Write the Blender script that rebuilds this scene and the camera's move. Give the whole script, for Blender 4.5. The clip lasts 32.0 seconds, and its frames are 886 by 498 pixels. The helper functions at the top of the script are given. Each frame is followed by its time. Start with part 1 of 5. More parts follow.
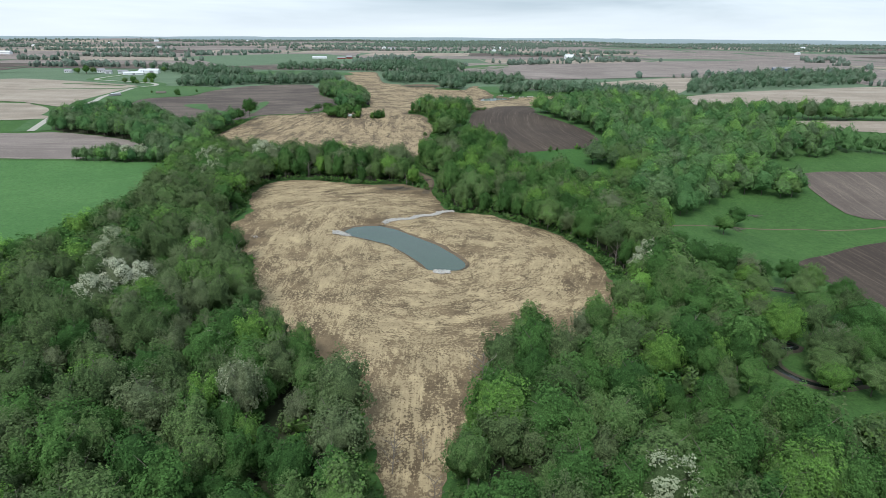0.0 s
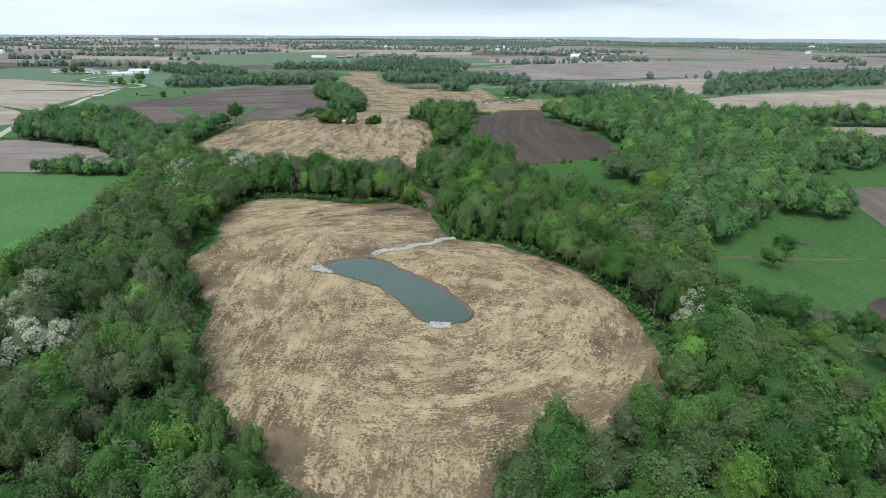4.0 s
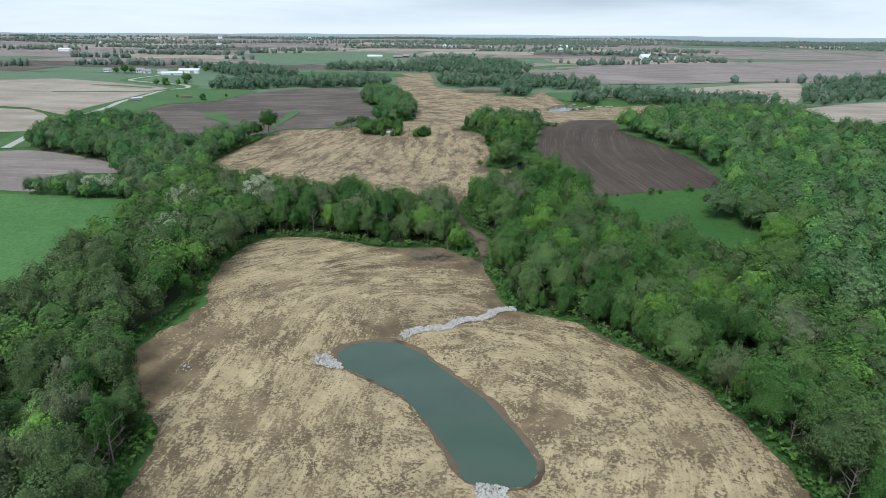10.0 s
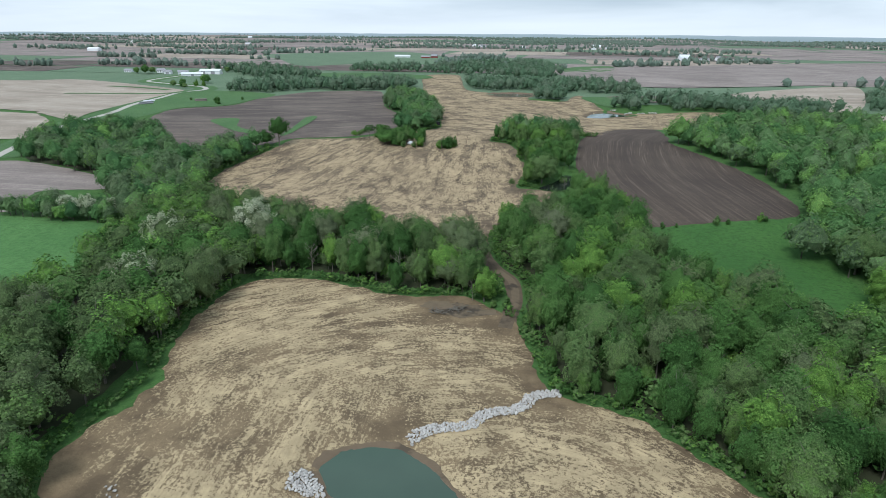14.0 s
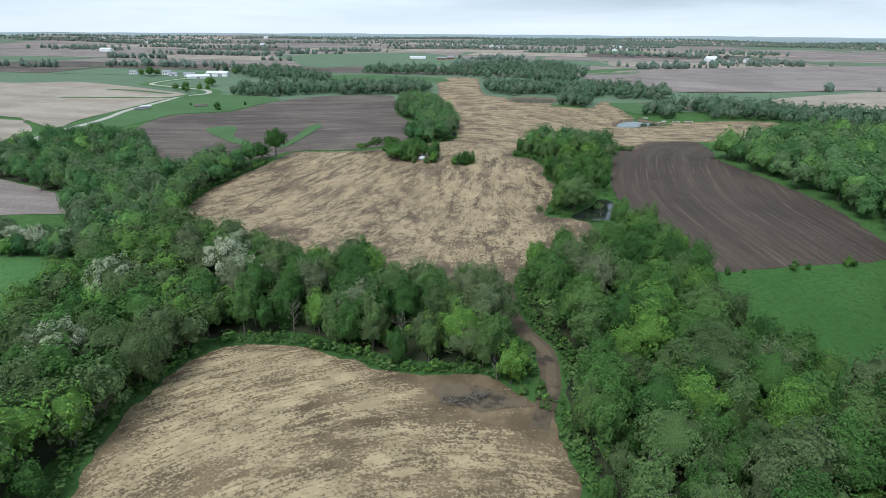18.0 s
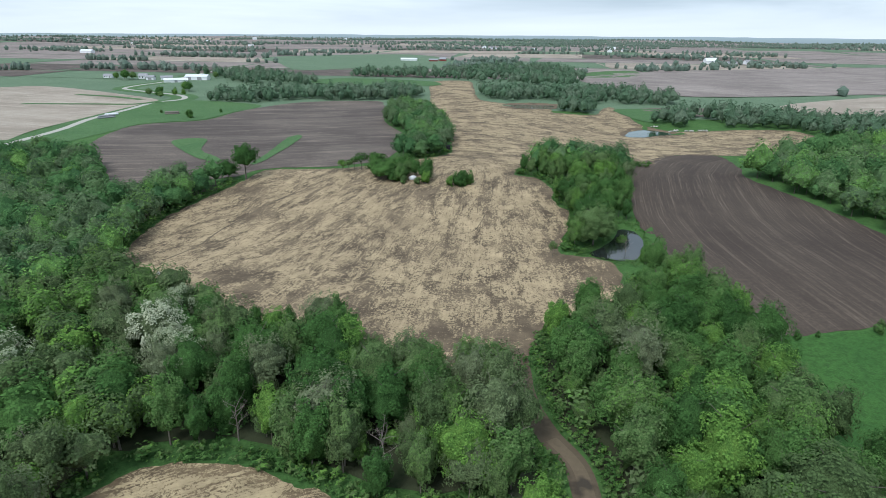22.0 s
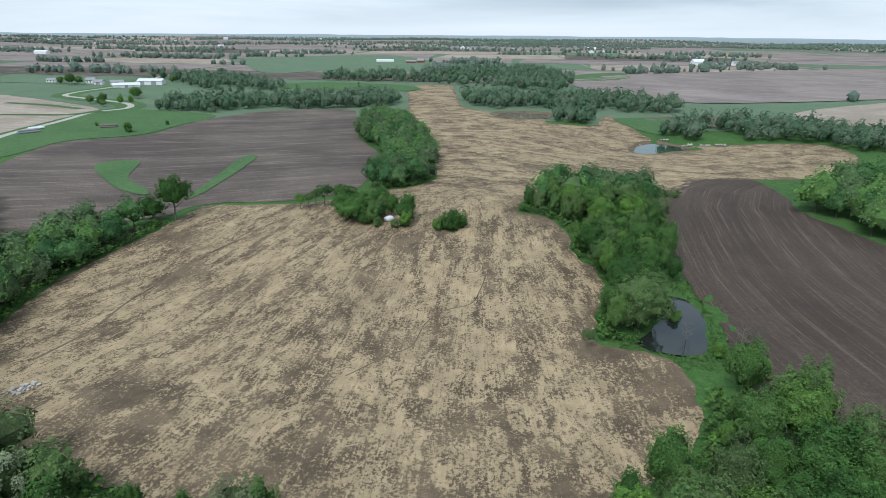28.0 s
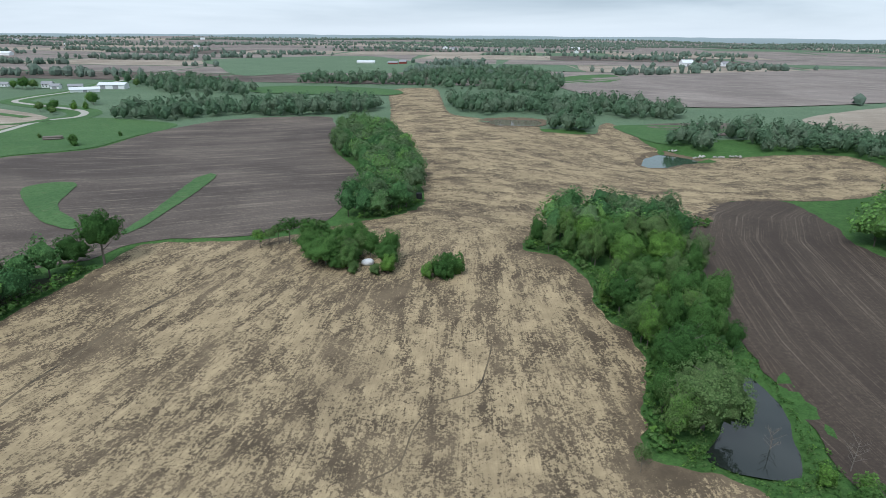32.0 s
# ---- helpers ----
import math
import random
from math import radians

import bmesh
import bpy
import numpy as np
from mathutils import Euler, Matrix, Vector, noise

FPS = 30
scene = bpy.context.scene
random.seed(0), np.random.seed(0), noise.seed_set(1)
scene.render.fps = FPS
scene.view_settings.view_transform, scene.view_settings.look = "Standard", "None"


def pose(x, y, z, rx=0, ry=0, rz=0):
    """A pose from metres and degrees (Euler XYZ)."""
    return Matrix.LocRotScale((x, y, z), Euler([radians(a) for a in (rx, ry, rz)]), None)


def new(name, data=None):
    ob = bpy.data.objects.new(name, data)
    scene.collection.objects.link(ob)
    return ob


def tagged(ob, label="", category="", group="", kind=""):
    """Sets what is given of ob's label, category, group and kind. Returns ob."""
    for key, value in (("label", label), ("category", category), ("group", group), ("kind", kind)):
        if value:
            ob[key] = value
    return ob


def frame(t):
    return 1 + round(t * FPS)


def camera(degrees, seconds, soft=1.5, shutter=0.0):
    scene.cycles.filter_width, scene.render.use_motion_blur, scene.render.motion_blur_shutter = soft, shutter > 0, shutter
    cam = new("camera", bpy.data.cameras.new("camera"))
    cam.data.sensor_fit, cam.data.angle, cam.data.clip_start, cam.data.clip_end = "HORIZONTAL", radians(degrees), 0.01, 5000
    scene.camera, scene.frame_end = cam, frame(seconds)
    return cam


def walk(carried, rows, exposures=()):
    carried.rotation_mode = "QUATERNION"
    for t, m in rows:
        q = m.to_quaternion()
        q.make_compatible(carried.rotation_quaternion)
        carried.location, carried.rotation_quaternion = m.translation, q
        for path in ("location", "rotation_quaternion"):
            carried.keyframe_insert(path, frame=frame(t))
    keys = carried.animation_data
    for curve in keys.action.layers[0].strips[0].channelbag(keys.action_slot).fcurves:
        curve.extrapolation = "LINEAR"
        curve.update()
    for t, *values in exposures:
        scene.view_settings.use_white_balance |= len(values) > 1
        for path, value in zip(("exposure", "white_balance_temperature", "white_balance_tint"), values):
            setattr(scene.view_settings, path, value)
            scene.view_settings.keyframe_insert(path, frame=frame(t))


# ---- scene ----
# ---- camera ----
cam = camera(71.8, 32.0, 0.6)
METRES, EYE, TILT, LEAN, TURN = 308.4, 66.0, 1.3, -1.95, 0.0
ROWS = [
    (0.0, 0.0, 0.0, 0.0, -0.57, -20.77, 1.51),
    (0.5, 0.0004, 0.014, -0.0003, -0.59, -20.8, 1.51),
    (1.0, 0.001, 0.0283, -0.0007, -0.61, -20.82, 1.51),
    (1.5, 0.0015, 0.0428, -0.001, -0.64, -20.83, 1.5),
    (2.0, 0.002, 0.0576, -0.0014, -0.67, -20.85, 1.5),
    (2.5, 0.0025, 0.0724, -0.0016, -0.64, -20.87, 1.5),
    (3.0, 0.003, 0.0876, -0.002, -0.62, -20.87, 1.5),
    (3.5, 0.0036, 0.1027, -0.0022, -0.53, -20.88, 1.5),
    (5.5, 0.0049, 0.1644, -0.0038, 1.21, -20.86, 1.56),
    (6.0, 0.0051, 0.1801, -0.0041, 1.93, -20.86, 1.57),
    (6.5, 0.0052, 0.1958, -0.0044, 2.56, -20.86, 1.6),
    (7.0, 0.005, 0.2116, -0.0048, 3.0, -20.85, 1.59),
    (7.5, 0.0046, 0.2273, -0.005, 3.32, -20.85, 1.59),
    (8.0, 0.0042, 0.2431, -0.0054, 3.78, -20.84, 1.58),
    (8.5, 0.0037, 0.2589, -0.0058, 4.17, -20.84, 1.6),
    (9.0, 0.0031, 0.2747, -0.0061, 4.56, -20.85, 1.6),
    (9.5, 0.0023, 0.2905, -0.0065, 4.83, -20.85, 1.6),
    (10.0, 0.0014, 0.3064, -0.0069, 5.02, -20.85, 1.6),
    (10.5, 0.0006, 0.3223, -0.0072, 5.11, -20.86, 1.62),
    (11.0, -0.0004, 0.338, -0.0075, 5.12, -20.86, 1.61),
    (11.5, -0.0014, 0.3538, -0.0077, 5.13, -20.85, 1.6),
    (12.0, -0.0026, 0.3696, -0.0081, 5.15, -20.87, 1.63),
    (12.5, -0.0038, 0.3854, -0.0085, 5.22, -20.87, 1.6),
    (13.0, -0.005, 0.4012, -0.0088, 5.69, -20.87, 1.64),
    (13.5, -0.0063, 0.417, -0.0092, 6.6, -20.85, 1.67),
    (14.0, -0.0082, 0.4327, -0.0094, 7.67, -20.82, 1.64),
    (14.5, -0.0097, 0.4486, -0.0096, 8.38, -20.81, 1.67),
    (16.5, -0.0187, 0.5119, -0.011, 9.23, -20.73, 1.65),
    (17.0, -0.0209, 0.5275, -0.0111, 9.22, -20.73, 1.66),
    (17.5, -0.0233, 0.5432, -0.0112, 9.19, -20.73, 1.65),
    (18.0, -0.0259, 0.5589, -0.0114, 9.14, -20.74, 1.65),
    (18.5, -0.0285, 0.5745, -0.0117, 9.1, -20.74, 1.63),
    (19.0, -0.0311, 0.5901, -0.0117, 9.05, -20.74, 1.63),
    (19.5, -0.0337, 0.6058, -0.012, 9.0, -20.73, 1.61),
    (20.0, -0.0366, 0.6214, -0.0123, 8.93, -20.73, 1.58),
    (20.5, -0.0392, 0.637, -0.0127, 8.82, -20.71, 1.63),
    (21.0, -0.042, 0.6525, -0.0128, 8.69, -20.71, 1.6),
    (21.5, -0.045, 0.6679, -0.0131, 8.53, -20.69, 1.64),
    (22.0, -0.0478, 0.6832, -0.0133, 8.4, -20.69, 1.64),
    (22.5, -0.0505, 0.6985, -0.0135, 8.25, -20.7, 1.64),
    (23.0, -0.0535, 0.7139, -0.0138, 8.08, -20.69, 1.66),
    (23.5, -0.0563, 0.7294, -0.014, 7.9, -20.71, 1.64),
    (24.0, -0.0593, 0.7448, -0.0142, 7.67, -20.71, 1.62),
    (24.5, -0.0619, 0.7603, -0.0145, 7.54, -20.72, 1.63),
    (25.0, -0.0646, 0.7749, -0.0148, 7.4, -20.72, 1.62),
    (25.5, -0.0675, 0.7903, -0.015, 7.23, -20.73, 1.61),
    (27.5, -0.0789, 0.8515, -0.0161, 6.47, -20.75, 1.56),
    (28.0, -0.0816, 0.867, -0.0163, 6.33, -20.76, 1.55),
    (28.5, -0.0844, 0.8826, -0.0165, 6.18, -20.77, 1.55),
    (29.0, -0.0874, 0.8981, -0.0168, 6.0, -20.77, 1.54),
    (29.5, -0.0902, 0.9134, -0.017, 5.8, -20.78, 1.52),
    (30.0, -0.0931, 0.9291, -0.0174, 5.6, -20.77, 1.52),
    (30.5, -0.0959, 0.9446, -0.0177, 5.4, -20.78, 1.52),
    (31.0, -0.0983, 0.9603, -0.0181, 5.18, -20.78, 1.54),
    (31.5, -0.1003, 0.9758, -0.0182, 4.94, -20.8, 1.52),
    (32.0, -0.1018, 0.9913, -0.0185, 4.69, -20.8, 1.53),
]
walk(cam, [(t, pose(0, 0, EYE, TILT, LEAN, TURN) @ pose(METRES * x, METRES * y, METRES * z, 90 + pitch, roll, yaw)) for t, x, y, z, yaw, pitch, roll in ROWS], [(0.0, 0.55, 6180.0, 10.0), (3.5, 0.57, 6140.0, 10.0), (6.0, 0.52, 6050.0, 10.0), (9.0, 0.49, 5990.0, 10.0), (19.0, 0.52, 5960.0, 10.0), (25.5, 0.58, 5950.0, 10.0), (28.0, 0.44, 5990.0, 10.0), (32.0, 0.37, 5990.0, 10.0)])

# ---- world and light: overcast daylight ----
SUN_ELEV, SUN_ROT = radians(52), radians(205)
world = bpy.data.worlds.new("overcast_sky")
scene.world = world
world.use_nodes = True
wn, wl = world.node_tree.nodes, world.node_tree.links
wn.clear()
w_out, w_bg = wn.new("ShaderNodeOutputWorld"), wn.new("ShaderNodeBackground")
w_sky = wn.new("ShaderNodeTexSky")
w_sky.sky_type, w_sky.sun_disc = "NISHITA", False
w_sky.sun_elevation, w_sky.sun_rotation = SUN_ELEV, SUN_ROT
w_dim = wn.new("ShaderNodeVectorMath"); w_dim.operation = "SCALE"; w_dim.inputs[3].default_value = 0.10
w_tc, w_map = wn.new("ShaderNodeTexCoord"), wn.new("ShaderNodeMapping")
w_map.inputs["Scale"].default_value = (1.1, 1.6, 11.0)
w_no = wn.new("ShaderNodeTexNoise")
w_no.inputs["Scale"].default_value, w_no.inputs["Detail"].default_value, w_no.inputs["Roughness"].default_value = 1.6, 5.0, 0.55
w_no.inputs["Distortion"].default_value = 0.4
w_ramp = wn.new("ShaderNodeValToRGB")
w_ramp.color_ramp.elements[0].position, w_ramp.color_ramp.elements[0].color = 0.34, (0.33, 0.405, 0.465, 1)
w_ramp.color_ramp.elements[1].position, w_ramp.color_ramp.elements[1].color = 0.66, (0.66, 0.725, 0.77, 1)
w_sep = wn.new("ShaderNodeSeparateXYZ")
w_low = wn.new("ShaderNodeMapRange")
w_low.inputs["From Min"].default_value, w_low.inputs["From Max"].default_value = 0.0, 0.05
w_low.inputs["To Min"].default_value, w_low.inputs["To Max"].default_value = 0.75, 0.0
w_hor = wn.new("ShaderNodeMixRGB"); w_hor.inputs[2].default_value = (0.70, 0.755, 0.79, 1)
w_mix = wn.new("ShaderNodeMixRGB"); w_mix.inputs[0].default_value = 0.88
wl.new(w_tc.outputs["Generated"], w_map.inputs[0]); wl.new(w_map.outputs[0], w_no.inputs["Vector"])
wl.new(w_no.outputs[0], w_ramp.inputs[0]); wl.new(w_tc.outputs["Generated"], w_sep.inputs[0])
wl.new(w_sep.outputs[2], w_low.inputs[0]); wl.new(w_low.outputs[0], w_hor.inputs[0]); wl.new(w_ramp.outputs[0], w_hor.inputs[1])
wl.new(w_sky.outputs[0], w_dim.inputs[0]); wl.new(w_dim.outputs[0], w_mix.inputs[1]); wl.new(w_hor.outputs[0], w_mix.inputs[2])
wl.new(w_mix.outputs[0], w_bg.inputs[0]); w_bg.inputs[1].default_value = 1.0
wl.new(w_bg.outputs[0], w_out.inputs[0])
sun = new("sun", bpy.data.lights.new("sun", "SUN"))
sun.data.energy, sun.data.angle, sun.data.color = 1.70, radians(20), (1.0, 0.98, 0.95)
sun.matrix_world = pose(0, 0, 400, 90 - 52, 0, 180 - 205)


# ---- materials ----
def mat_new(name):
    m = bpy.data.materials.new(name)
    m.use_nodes = True
    n = m.node_tree.nodes
    n.clear()
    return m, n, m.node_tree.links


def tuple_mul(kit, colour, f):
    """A colour socket made lighter or darker."""
    return kit.stretch(colour, f, f, f)


class Kit:
    """Short hand for wiring a node material."""

    def __init__(self, name):
        self.m, self.n, self.l = mat_new(name)

    def put(self, sock, value):
        if hasattr(value, "is_linked"):
            self.l.new(value, sock)
        elif isinstance(value, tuple) and len(value) == 3 and sock.type == "RGBA":
            sock.default_value = (*value, 1)
        else:
            sock.default_value = value

    def noise(self, vec, scale, detail=4.0, rough=0.6, dist=0.0):
        o = self.n.new("ShaderNodeTexNoise")
        self.put(o.inputs["Vector"], vec)
        o.inputs["Scale"].default_value, o.inputs["Detail"].default_value = scale, detail
        o.inputs["Roughness"].default_value, o.inputs["Distortion"].default_value = rough, dist
        return o.outputs[0]

    def math(self, op, a, b=0.0, clamp=False):
        o = self.n.new("ShaderNodeMath")
        o.operation, o.use_clamp = op, clamp
        self.put(o.inputs[0], a), self.put(o.inputs[1], b)
        return o.outputs[0]

    def step(self, v, a, b, lo=0.0, hi=1.0):
        o = self.n.new("ShaderNodeMapRange")
        o.interpolation_type = "SMOOTHSTEP"
        self.put(o.inputs[0], v)
        for k, x in zip((1, 2, 3, 4), (a, b, lo, hi)):
            o.inputs[k].default_value = x
        return o.outputs[0]

    def mix(self, f, a, b):
        o = self.n.new("ShaderNodeMixRGB")
        self.put(o.inputs[0], f), self.put(o.inputs[1], a), self.put(o.inputs[2], b)
        return o.outputs[0]

    def ramp(self, f, *stops):
        o = self.n.new("ShaderNodeValToRGB")
        e = o.color_ramp.elements
        while len(e) < len(stops):
            e.new(0.5)
        for k, (p, c) in enumerate(stops):
            e[k].position, e[k].color = p, (*c, 1)
        self.put(o.inputs[0], f)
        return o.outputs[0]

    def pos(self):
        return self.n.new("ShaderNodeNewGeometry").outputs["Position"]

    def attr(self, name, out="Vector"):
        o = self.n.new("ShaderNodeAttribute")
        o.attribute_name = name
        return o.outputs[out]

    def stretch(self, vec, sx, sy, sz=1.0):
        o = self.n.new("ShaderNodeVectorMath")
        o.operation = "MULTIPLY"
        self.put(o.inputs[0], vec)
        o.inputs[1].default_value = (sx, sy, sz)
        return o.outputs[0]

    def bump(self, height, strength, distance):
        o = self.n.new("ShaderNodeBump")
        self.put(o.inputs["Height"], height)
        o.inputs["Strength"].default_value, o.inputs["Distance"].default_value = strength, distance
        return o.outputs[0]

    def done(self, colour, rough=0.9, normal=None, metal=0.0, spec=0.2):
        o, s = self.n.new("ShaderNodeOutputMaterial"), self.n.new("ShaderNodeBsdfPrincipled")
        self.put(s.inputs["Base Color"], colour), self.put(s.inputs["Roughness"], rough)
        s.inputs["Metallic"].default_value = metal
        s.inputs["Specular IOR Level"].default_value = spec
        if normal is not None:
            self.l.new(normal, s.inputs["Normal"])
        self.l.new(s.outputs[0], o.inputs[0])
        return self.m

    def leaf(self, colour, through_share=0.16):
        """Leaves: lit from both sides."""
        o, d, t = self.n.new("ShaderNodeOutputMaterial"), self.n.new("ShaderNodeBsdfDiffuse"), self.n.new("ShaderNodeBsdfTranslucent")
        x = self.n.new("ShaderNodeMixShader")
        x.inputs[0].default_value = through_share
        self.put(d.inputs[0], colour), self.put(t.inputs[0], colour)
        self.l.new(d.outputs[0], x.inputs[1]), self.l.new(t.outputs[0], x.inputs[2]), self.l.new(x.outputs[0], o.inputs[0])
        return self.m


def straw_mat(name, straw=(0.445, 0.352, 0.218), soil=(0.160, 0.128, 0.088), cover=0.5, soft=0.0):
    """Straw mulch blown over bare soil in swaths that follow the field's passes."""
    k = Kit(name)
    a, b, p = k.attr("pass_a"), k.attr("pass_b"), k.pos()
    w = k.attr("share_b", "Fac")

    def both(sx, sy, detail, rough, dist=0.0):
        return k.mix(w, k.noise(k.stretch(a, sx, sy), 1.0, detail, rough, dist), k.noise(k.stretch(b, sx, sy), 1.0, detail, rough, dist))

    big = both(0.060, 0.15, 3.0, 0.55, 1.0)
    mid = both(0.27, 0.46, 8.0, 0.70, 1.2)
    hatch = both(0.12, 2.1, 5.0, 0.72)
    fleck = k.noise(p, 1.7, 7.0, 0.78)
    rim = k.attr("rim", "Fac")
    crumb = k.noise(p, 4.0, 4.0, 0.75)
    s = k.math("ADD", k.math("MULTIPLY", big, 0.62), k.math("MULTIPLY", mid, 0.70))
    s = k.math("ADD", s, k.math("MULTIPLY", hatch, 0.34))
    s = k.math("ADD", s, k.math("MULTIPLY", fleck, 1.15))
    s = k.math("SUBTRACT", s, k.math("MULTIPLY", k.math("SUBTRACT", 1.0, rim), 0.34))
    mean = 0.5 * (0.62 + 0.70 + 0.34 + 1.15) - 0.10 * (cover - 0.5)
    thick, thin = k.step(s, mean - 0.012 - soft, mean + 0.018 + soft), k.step(s, mean - 0.11, mean + 0.02)
    bare = k.step(k.noise(p, 0.024, 4.0, 0.6, 0.6), 0.58, 0.70)
    keep = k.math("SUBTRACT", 1.0, k.math("MULTIPLY", bare, 0.4))
    thick, thin = k.math("MULTIPLY", thick, keep), k.math("MULTIPLY", thin, k.math("MULTIPLY", keep, 0.30))
    tone = k.noise(p, 0.12, 5.0, 0.65)
    c_soil = k.mix(k.step(tone, 0.35, 0.65), tuple(0.68 * v for v in (soil[0], soil[1], soil[2] * 1.04)), tuple(1.28 * v for v in soil))
    c_soil = k.mix(k.math("MULTIPLY", k.step(crumb, 0.42, 0.72), 0.55), c_soil, tuple(0.55 * v for v in soil))
    c_straw = k.mix(k.step(k.noise(p, 0.2, 5.0, 0.7), 0.35, 0.65), tuple(0.84 * v for v in straw), tuple(1.14 * v for v in straw))
    c_straw = k.mix(k.math("MULTIPLY", k.step(hatch, 0.35, 0.6, 0.35, 0.0), 1.0), c_straw, tuple(0.62 * v for v in straw))
    c = k.mix(thin, c_soil, c_straw)
    return k.done(k.mix(thick, c, c_straw), 0.95, k.bump(k.math("ADD", crumb, thick), 0.6, 0.15))


def tilled_mat(name, dark=(0.074, 0.062, 0.054), light=(0.132, 0.106, 0.088), residue=(0.27, 0.22, 0.17), share=0.5, row=1.0):
    """Tilled soil with rows and pale crop residue along the passes."""
    k = Kit(name)
    a, p = k.attr("pass_a"), k.pos()
    wide = k.noise(k.stretch(a, 0.006, 0.10 * row), 1.0, 3.0, 0.6, 0.2)
    rows_ = k.noise(k.stretch(a, 0.016, 0.42 * row), 1.0, 4.0, 0.65, 0.15)
    fine = k.noise(k.stretch(a, 0.040, 1.7 * row), 1.0, 5.0, 0.68)
    lay_ = k.noise(p, 0.016, 5.0, 0.62, 0.4)
    crumb = k.noise(p, 1.4, 5.0, 0.75)
    base = k.mix(k.step(k.math("ADD", k.math("MULTIPLY", lay_, 0.7), k.math("MULTIPLY", wide, 0.3)), 0.38, 0.62), dark, light)
    base = k.mix(k.step(crumb, 0.35, 0.7, 0.45, 0.0), base, tuple(0.6 * v for v in dark))
    s = k.math("ADD", k.math("MULTIPLY", rows_, 0.55), k.math("MULTIPLY", fine, 0.80))
    s = k.math("ADD", s, k.math("MULTIPLY", wide, 0.2))
    s = k.math("ADD", s, k.math("MULTIPLY", crumb, 0.35))
    f = k.step(s, 0.94 - 0.12 * (share - 0.5), 1.16 - 0.12 * (share - 0.5), 0.0, 0.7)
    return k.done(k.mix(f, base, residue), 0.95, k.bump(k.math("ADD", fine, crumb), 0.5, 0.12))


def grass_mat(name, a=(0.050, 0.115, 0.038), b=(0.080, 0.165, 0.055), dry=(0.16, 0.17, 0.09), dry_share=0.35):
    k = Kit(name)
    p = k.pos()
    big, mid, fine = k.noise(p, 0.025, 4.0, 0.6, 0.5), k.noise(p, 0.3, 4.0, 0.65), k.noise(p, 3.0, 4.0, 0.75)
    c = k.mix(k.step(k.math("ADD", k.math("MULTIPLY", big, 0.6), k.math("MULTIPLY", mid, 0.4)), 0.36, 0.64), a, b)
    c = k.mix(k.math("MULTIPLY", k.step(mid, 0.55, 0.8), dry_share), c, dry)
    clump = k.noise(p, 0.75, 5.0, 0.7, 0.3)
    c = k.mix(k.step(clump, 0.36, 0.56, 0.55, 0.0), c, tuple(0.55 * v for v in a))
    c = k.mix(k.step(fine, 0.30, 0.75, 0.5, 0.0), c, tuple(0.45 * v for v in a))
    return k.done(c, 0.95, k.bump(k.math("ADD", fine, mid), 0.6, 0.25))


def soil_mat(name, a=(0.13, 0.095, 0.065), b=(0.24, 0.18, 0.125), wet=(0.06, 0.048, 0.04)):
    k = Kit(name)
    p = k.pos()
    mid, fine, w = k.noise(p, 0.5, 5.0, 0.65, 0.4), k.noise(p, 3.5, 4.0, 0.7), k.noise(p, 0.16, 3.0, 0.6)
    c = k.mix(mid, a, b)
    c = k.mix(k.step(w, 0.52, 0.66, 0.0, 0.8), c, wet)
    return k.done(c, 0.92, k.bump(k.math("ADD", mid, fine), 0.7, 0.2))


def water_mat(name, body, rough=0.08):
    k = Kit(name)
    p = k.pos()
    n = k.noise(p, 1.3, 3.0, 0.6)
    c = k.mix(k.noise(p, 0.12, 3.0, 0.5), tuple(0.85 * v for v in body), tuple(1.15 * v for v in body))
    return k.done(c, rough, k.bump(n, 0.05, 0.05), 0.0, 0.55)


def plain_mat(name, colour, rough=0.6, vary=0.15, scale=2.0, metal=0.0):
    k = Kit(name)
    n = k.noise(k.pos(), scale, 5.0, 0.65)
    return k.done(k.mix(n, tuple((1 - vary) * v for v in colour), tuple((1 + vary) * v for v in colour)), rough, k.bump(n, 0.2, 0.03), metal)


def stone_mat(name):
    k = Kit(name)
    r = k.n.new("ShaderNodeObjectInfo").outputs["Random"]
    i = k.n.new("ShaderNodeNewGeometry").outputs["Random Per Island"]
    v = k.math("FRACT", k.math("ADD", r, i))
    c = k.ramp(v, (0.0, (0.30, 0.285, 0.255)), (0.5, (0.52, 0.50, 0.45)), (1.0, (0.68, 0.66, 0.61)))
    c = k.mix(k.noise(k.pos(), 5.0, 4.0, 0.7), c, (0.38, 0.36, 0.33))
    return k.done(c, 0.9)


def leaf_mat(name, stops, joined=False):
    """Foliage: a tone of its own for each tree, and another for each spray of leaves."""
    k = Kit(name)
    i = k.n.new("ShaderNodeNewGeometry").outputs["Random Per Island"]
    tone = k.attr("tone", "Fac") if joined else k.n.new("ShaderNodeObjectInfo").outputs["Random"]
    v = k.math("ADD", k.math("MULTIPLY", tone, 0.84), k.math("MULTIPLY", i, 0.14))
    c = k.ramp(v, *stops)
    c = k.mix(i, tuple_mul(k, c, 0.80), tuple_mul(k, c, 1.24))
    return k.leaf(c)


